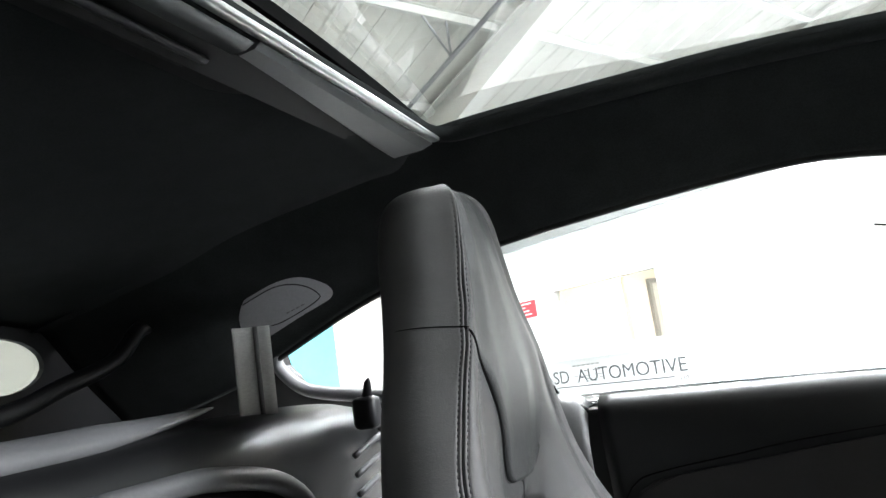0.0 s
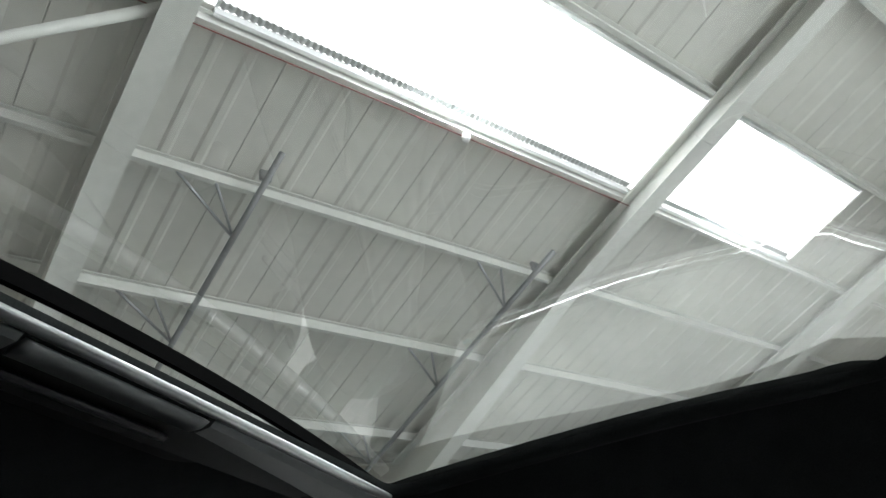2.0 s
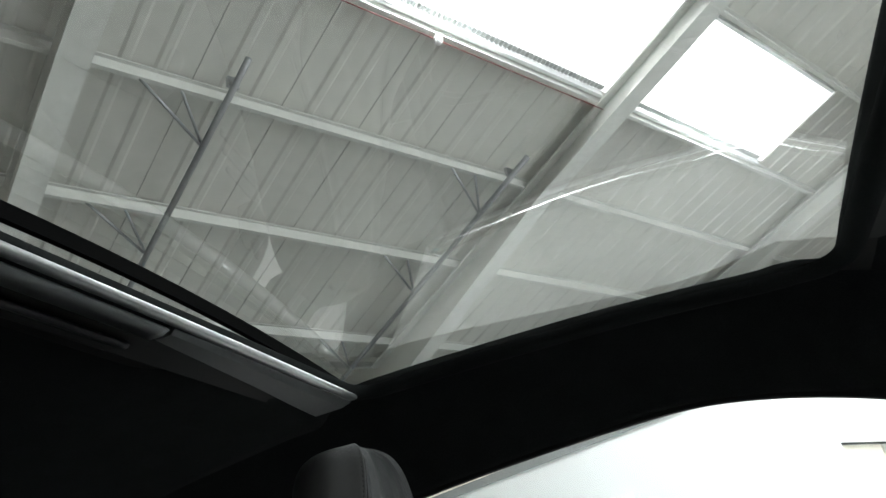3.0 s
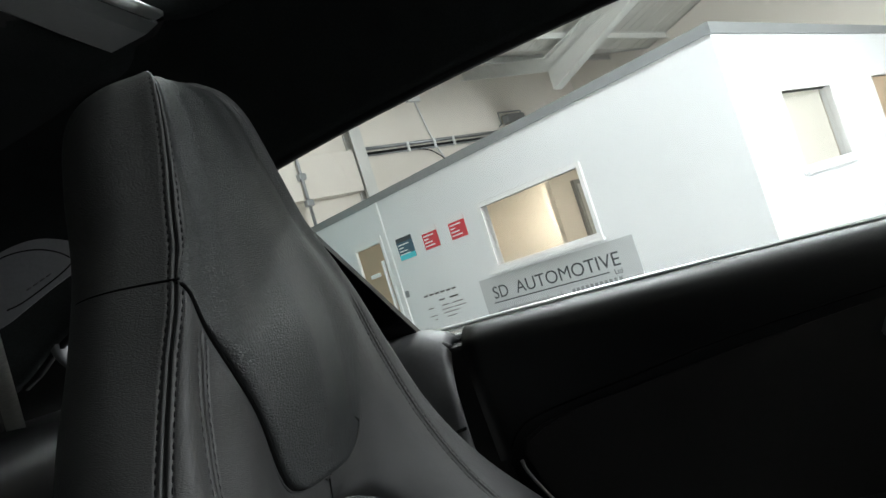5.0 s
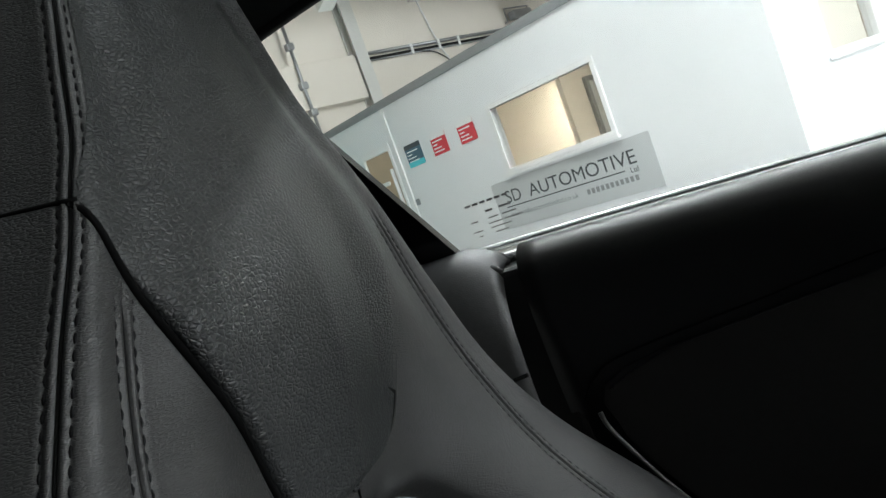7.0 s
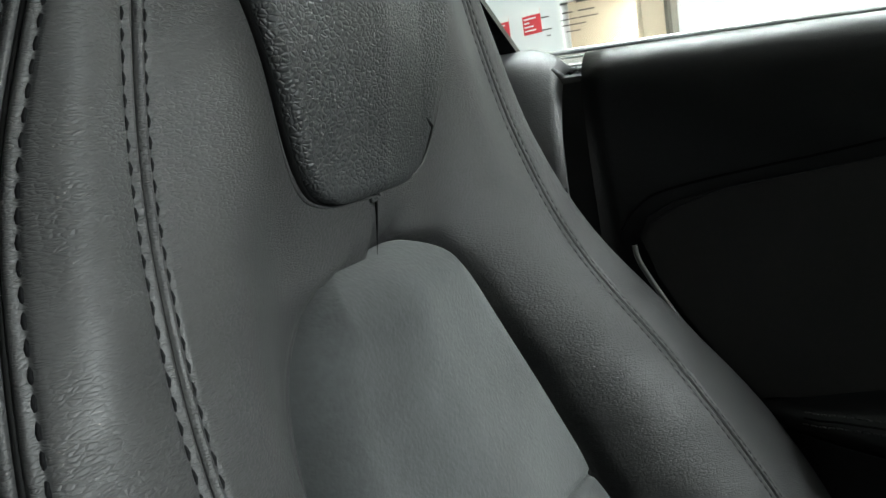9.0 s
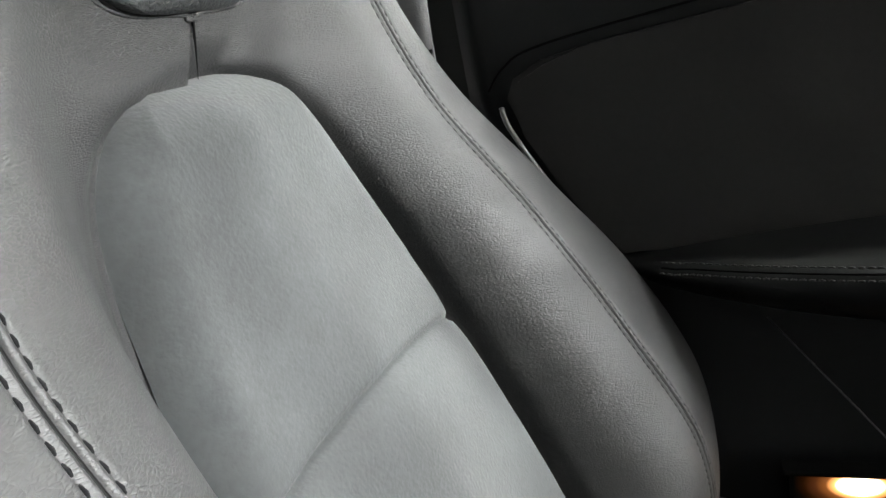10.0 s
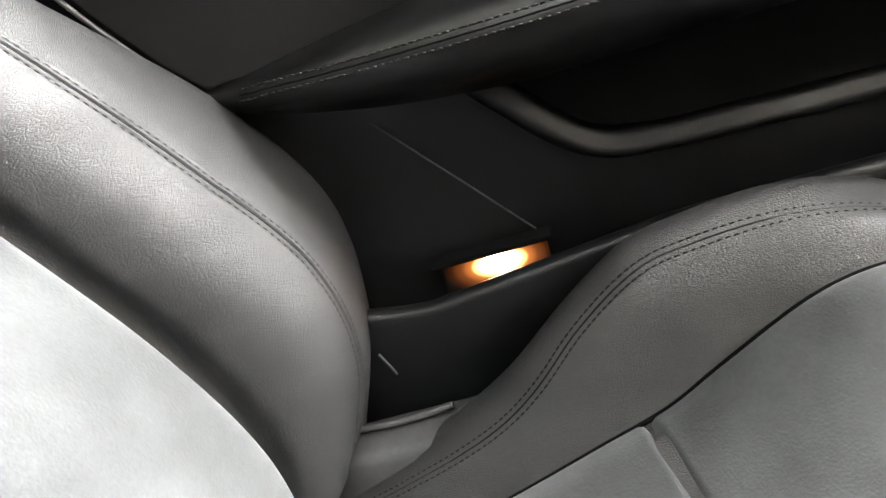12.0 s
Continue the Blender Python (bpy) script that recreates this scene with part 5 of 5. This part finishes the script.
tube(bm, [(-4.5, 1.5, roof_z(-4.5) - 0.34), (-9.3, -4.9, roof_z(-9.3) - 0.34)], 0.055, 12)
in_building(tagged(mesh_object("roof_tie", bm, STEEL_PAINT), "white tubular steel tie between two rafters", "roof tie"))

# Fittings on the end wall.
post = empty("wall_column", "white steel column standing against the end wall", "column", at=BUILDING)
part("flange", boxed((REAR_X + 0.02, 10.22, 0), (REAR_X + 0.05, 10.52, 6.2)), STEEL_PAINT, post, smooth=False)
part("web", boxed((REAR_X + 0.05, 10.36, 0), (REAR_X + 0.28, 10.38, 6.2)), STEEL_PAINT, post, smooth=False)
part("flange", boxed((REAR_X + 0.28, 10.22, 0), (REAR_X + 0.31, 10.52, 6.2)), STEEL_PAINT, post, smooth=False)
rail = empty("wall_rail", "grey steel sheeting rails along the cream wall", "rail", at=BUILDING)
for z, r, mat in ((4.45, 0.04, GALV), (4.34, 0.03, RUBBER), (4.29, 0.02, GALV)):
    bm = bmesh.new()
    tube(bm, [(REAR_X + 0.06, 10.55, z), (REAR_X + 0.06, FAR_Y, z)], r, 8)
    part("pipe", bm, mat, rail)
for k, y in enumerate((11.9, 12.75, 13.4)):
    part("clip", boxed((REAR_X, y, 4.26), (REAR_X + 0.11, y + 0.07, 4.5), 0.008), UPVC, rail, smooth=False)
bm = bmesh.new()
tube(bm, spline([(REAR_X + 0.04, 12.05, 6.1), (REAR_X + 0.05, 12.5, 5.75), (REAR_X + 0.05, 12.6, 5.4), (REAR_X + 0.06, 12.75, 4.6), (REAR_X + 0.06, 12.95, 4.05), (REAR_X + 0.06, 13.2, 3.8)], 24), 0.02, 6)
in_building(tagged(mesh_object("wall_cable", bm, UPVC), "white cable drop on the cream wall", "cable"))
bm = bmesh.new()
tube(bm, spline([(REAR_X + 0.08, 12.2, 4.28), (REAR_X + 0.09, 12.6, 4.2), (REAR_X + 0.09, 13.0, 3.9), (REAR_X + 0.09, 13.1, 3.6)], 16), 0.014, 6)
in_building(tagged(mesh_object("wall_cable", bm, RUBBER), "thin black cable sagging from the wall rail", "cable"))
in_building(tagged(mesh_object("junction_box", boxed((REAR_X + 0.0, 12.35, 5.45), (REAR_X + 0.12, 12.75, 5.8), 0.02), UPVC, smooth=False), "white electrical box on the cream wall", "junction box"))
flood = empty("flood_light", "grey flood light fitting on the cream wall", "light", at=BUILDING)
part("housing", boxed((REAR_X + 0.08, 15.4, 4.62), (REAR_X + 0.3, 16.1, 4.84), 0.03), GALV, flood, smooth=False)
bm = bmesh.new()
tube(bm, [(REAR_X, 15.3, 4.60), (REAR_X + 0.1, 15.3, 4.62), (REAR_X + 0.1, 15.3, 4.95), (REAR_X + 0.1, 16.2, 4.95), (REAR_X + 0.1, 16.2, 4.62), (REAR_X, 16.2, 4.60)], 0.02, 6)
part("bracket", bm, GALV, flood)
structure("wall_ledge", boxed((REAR_X, NEAR_Y, 3.5), (REAR_X + 0.26, 10.2, 4.42), 0.01), CREAM_WALL, "cream boxed-in ledge along the end wall", "wall")
drop = empty("wall_conduit", "grey steel conduit with couplings rising up the end wall", "conduit", at=BUILDING)
bm = bmesh.new()
tube(bm, [(REAR_X + 0.32, 8.70, 2.6), (REAR_X + 0.32, 8.72, 6.0)], 0.035, 8)
part("pipe", bm, GALV, drop)
for z in (3.35, 3.9, 4.7):
    part("coupling", boxed((REAR_X + 0.24, 8.63, z), (REAR_X + 0.39, 8.79, z + 0.14), 0.02), GALV, drop, smooth=False)

# Banner stand seen through the rear side window.
banner = empty("promotion_banner", "teal printed banner with white lettering beside a white panel", "banner", at=BUILDING)
part("sheet", boxed((REAR_X + 0.28, 5.35, 0.3), (REAR_X + 0.30, 7.3, 3.1)), BANNER, banner, smooth=False)
part("side_panel", boxed((REAR_X + 0.27, 4.1, 0.3), (REAR_X + 0.295, 5.34, 3.1)), PAPER, banner, "white panel", smooth=False)
for word, z in (("ca", 2.02), ("fin", 1.55)):
    lettering("lettering", word, 0.62, Matrix.Translation((REAR_X + 0.305, 5.75 if word == "ca" else 5.55, z)) @ pose(0, 0, 0, 90, 0, 90), PAPER, banner)

# ---- the office block ----
OY, OX = 8.369, -4.05
WIN1 = (-8.17, -6.29, 1.05, 1.95)
DOOR1 = (-11.62, -10.72, 0.0, 2.18)
structure("wall_office_front", wall_mesh(-13.4, OX, 0, 2.74, [WIN1, DOOR1], OY, 0.12, True), WALL_PAINT, "plain white-painted office partition", "wall")
WIN2 = (9.60, 11.15, 1.06, 2.0)
DOOR2 = (12.8, 13.92, 0.0, 2.15)
DOOR3 = (16.0, 17.1, 0.0, 2.15)
structure("wall_office_side", wall_mesh(OY + 0.12, FAR_Y, 0, 2.74, [WIN2, DOOR2, DOOR3], OX - 0.12, 0.12, False), WALL_PAINT, "plain white-painted office side wall", "wall")
structure("trim_coping", boxed((-13.4, OY - 0.03, 2.74), (OX + 0.03, OY + 0.15, 2.87)), COPING, "grey metal coping along the office wall top", "trim")
structure("trim_coping_side", boxed((OX - 0.15, OY + 0.15, 2.74), (OX + 0.03, FAR_Y, 2.87)), COPING, "grey metal coping along the office wall top", "trim")
structure("ceiling_office", boxed((-13.4, OY + 0.12, 2.6), (OX - 0.12, FAR_Y, 2.72)), WALL_PAINT, "white office ceiling", "ceiling")
structure("wall_office_back", boxed((-13.3, 12.6, 0), (OX - 0.12, 12.7, 2.6)), CREAM_WALL, "cream office back wall", "wall")
structure("wall_office_partition", boxed((-8.62, 10.5, 0), (-8.52, 12.6, 2.6)), CREAM_WALL, "white partition inside the office", "wall")
inner = empty("inner_door", "grey glazed inner door in a dark frame inside the office", "door", at=BUILDING)
for lo, hi in (((-8.515, 11.06, 0), (-8.44, 11.14, 2.02)), ((-8.515, 12.0, 0), (-8.44, 12.08, 2.02)), ((-8.515, 11.06, 2.02), (-8.44, 12.08, 2.1))):
    part("door_frame", boxed(lo, hi, 0.004), COPING, inner, smooth=False)
part("leaf", boxed((-8.515, 11.15, 0.01), (-8.475, 11.99, 2.01), 0.004), SIGN_GREY, inner, smooth=False)


def window_frame(name, lo, hi, across, along_x, label, sill=True):
    win = empty(name, label, "window", kind="structure", at=BUILDING)
    t, d = 0.07, 0.09
    for (a, b), (c, e) in frame_bars(lo, hi, t, 0, 0):
        bm = boxed((a, across - 0.025, b), (c, across + d, e), 0.006) if along_x else boxed((across - d, a, b), (across + 0.025, c, e), 0.006)
        part("window_frame", bm, UPVC, win, smooth=False)
    (x0, z0), (x1, z1) = lo, hi
    if sill:
        bm = boxed((x0 - 0.12, across - 0.09, z0 - 0.11), (x1 + 0.12, across - 0.026, z0 - 0.072), 0.006) if along_x else boxed((across + 0.026, x0 - 0.12, z0 - 0.11), (across + 0.09, x1 + 0.12, z0 - 0.072), 0.006)
        part("window_sill", bm, UPVC, win, smooth=False)
    bm = bmesh.new()
    if along_x:
        grid(bm, [[(x, across + 0.05, z) for x in (x0, x1)] for z in (z0, z1)])
    else:
        grid(bm, [[(across - 0.05, x, z) for x in (x0, x1)] for z in (z0, z1)])
    pane = part("pane", bm, SIDE_GLASS, win, smooth=False, toward=(0, -1, 0) if along_x else (1, 0, 0))
    pane.visible_shadow = False
    return win


window_frame("window_1", (WIN1[0] , WIN1[2]), (WIN1[1], WIN1[3]), OY, True, "white-framed office window showing a lit room")
window_frame("window_2", (WIN2[0], WIN2[2]), (WIN2[1], WIN2[3]), OX, False, "white-framed office window with a grey blind")
blind = in_building(tagged(mesh_object("roller_blind", boxed((OX - 0.135, 9.72, 0.95), (OX - 0.125, 11.12, 2.05)), CREAM_WALL, smooth=False), "pale roller blind behind the office window", "blind"))


def office_door(name, along_x, lo, hi, across, label):
    d = empty(name, label, "door", kind="structure", at=BUILDING)
    u0, u1, z1 = lo, hi, 2.06
    if along_x:
        part("leaf", boxed((u0 + 0.06, across + 0.03, 0.01), (u1 - 0.06, across + 0.075, z1), 0.003), DOOR_WOOD, d, smooth=False)
        for a, b in ((u0, u0 + 0.06), (u1 - 0.06, u1)):
            part("door_frame", boxed((a, across - 0.02, 0), (b, across + 0.12, z1 + 0.01)), UPVC, d, smooth=False)
        part("door_frame", boxed((u0, across - 0.02, z1 + 0.01), (u1, across + 0.12, z1 + 0.12)), UPVC, d, smooth=False)
        part("pull_handle", boxed((u1 - 0.18, across - 0.03, 0.85), (u1 - 0.14, across + 0.03, 1.75), 0.008), UPVC, d, smooth=False)
        part("door_closer", boxed((u0 + 0.3, across - 0.02, 1.5), (u0 + 0.55, across + 0.03, 1.57), 0.006), UPVC, d, smooth=False)
    else:
        part("leaf", boxed((across - 0.075, u0 + 0.06, 0.01), (across - 0.03, u1 - 0.06, z1), 0.003), DOOR_WOOD, d, smooth=False)
        for a, b in ((u0, u0 + 0.06), (u1 - 0.06, u1)):
            part("door_frame", boxed((across - 0.12, a, 0), (across + 0.02, b, z1 + 0.01)), UPVC, d, smooth=False)
        part("door_frame", boxed((across - 0.12, u0, z1 + 0.01), (across + 0.02, u1, z1 + 0.09)), UPVC, d, smooth=False)
    return d


office_door("door_1", True, DOOR1[0], DOOR1[1], OY, "light oak office door in a white frame")
office_door("door_2", False, DOOR2[0], DOOR2[1], OX, "light oak office door in a white frame")
office_door("door_3", False, DOOR3[0], DOOR3[1], OX, "light oak office door in a white frame")
in_building(tagged(mesh_object("key_box", boxed((OX + 0.001, 14.05, 0.85), (OX + 0.05, 14.2, 1.12), 0.01), UPVC, smooth=False), "small white box on the office side wall", "box"))
structure("trim_corner_strip", boxed((-10.62, OY - 0.018, 0), (-10.56, OY, 2.74)), UPVC, "white vertical trunking on the office wall", "trim")
in_building(tagged(mesh_object("light_switch", boxed((-10.52, OY - 0.02, 1.0), (-10.42, OY - 0.001, 1.11), 0.006), COPING, smooth=False), "small grey switch plate on the office wall", "switch"))

sign = empty("company_sign", "grey sign panel with dark company lettering on the office wall", "sign", at=BUILDING)
part("panel", boxed((-8.69, OY - 0.012, 0.2), (-5.80, OY - 0.001, 0.905)), SIGN_GREY, sign, smooth=False)
upright = pose(0, 0, 0, 90, 0, 0)
lettering("lettering", "SD", 0.265, Matrix.Translation((-8.47, OY - 0.0135, 0.575)) @ upright, SIGN_INK, sign, squeeze=1.05)
lettering("lettering", "AUTOMOTIVE", 0.265, Matrix.Translation((-7.98, OY - 0.0135, 0.575)) @ upright, SIGN_INK, sign, squeeze=1.13)
lettering("lettering", "Ltd", 0.10, Matrix.Translation((-6.22, OY - 0.0135, 0.47)) @ upright, SIGN_INK, sign)
part("underline", boxed((-8.5, OY - 0.0145, 0.508), (-6.3, OY - 0.0125, 0.524)), SIGN_INK, sign, smooth=False)
lettering("lettering", "www.sdautomotiveltd.co.uk", 0.105, Matrix.Translation((-8.47, OY - 0.0135, 0.36)) @ upright, COPING, sign, squeeze=1.12)
x = -6.98
while x < -6.12:
    part("small_print", boxed((x, OY - 0.0145, 0.36), (x + 0.05, OY - 0.0125, 0.43)), COPING, sign, smooth=False)
    x += 0.08


def poster(x0, x1, z0, z1, ink, label):
    p = empty("wall_poster", label, "poster", "posters on the office wall", at=BUILDING)
    part("sheet", boxed((x0, OY - 0.006, z0), (x1, OY - 0.001, z1)), ink, p, smooth=False)
    part("header", boxed((x0, OY - 0.008, z1 - 0.075), (x1, OY - 0.0062, z1)), PAPER if ink is RED_INK else SIGN_INK, p, smooth=False)
    for k, wid in enumerate((0.8, 0.35, 0.6, 0.75)):
        z = z1 - 0.13 - 0.055 * k
        part("text_bar", boxed((x0 + 0.03, OY - 0.008, z), (x0 + 0.03 + (x1 - x0 - 0.06) * wid, OY - 0.0062, z + 0.02)), PAPER, p, smooth=False)
    if ink is BLUE_INK:
        part("footer", boxed((x0, OY - 0.008, z0), (x1, OY - 0.0062, z0 + 0.09)), TEAL, p, smooth=False)
    return p


poster(-10.36, -9.93, 1.62, 2.0, BLUE_INK, "slate-blue notice with a pale footer")
poster(-9.66, -9.28, 1.64, 1.98, RED_INK, "red notice with white text bars")
poster(-8.98, -8.6, 1.64, 1.98, RED_INK, "red notice with white text bars")
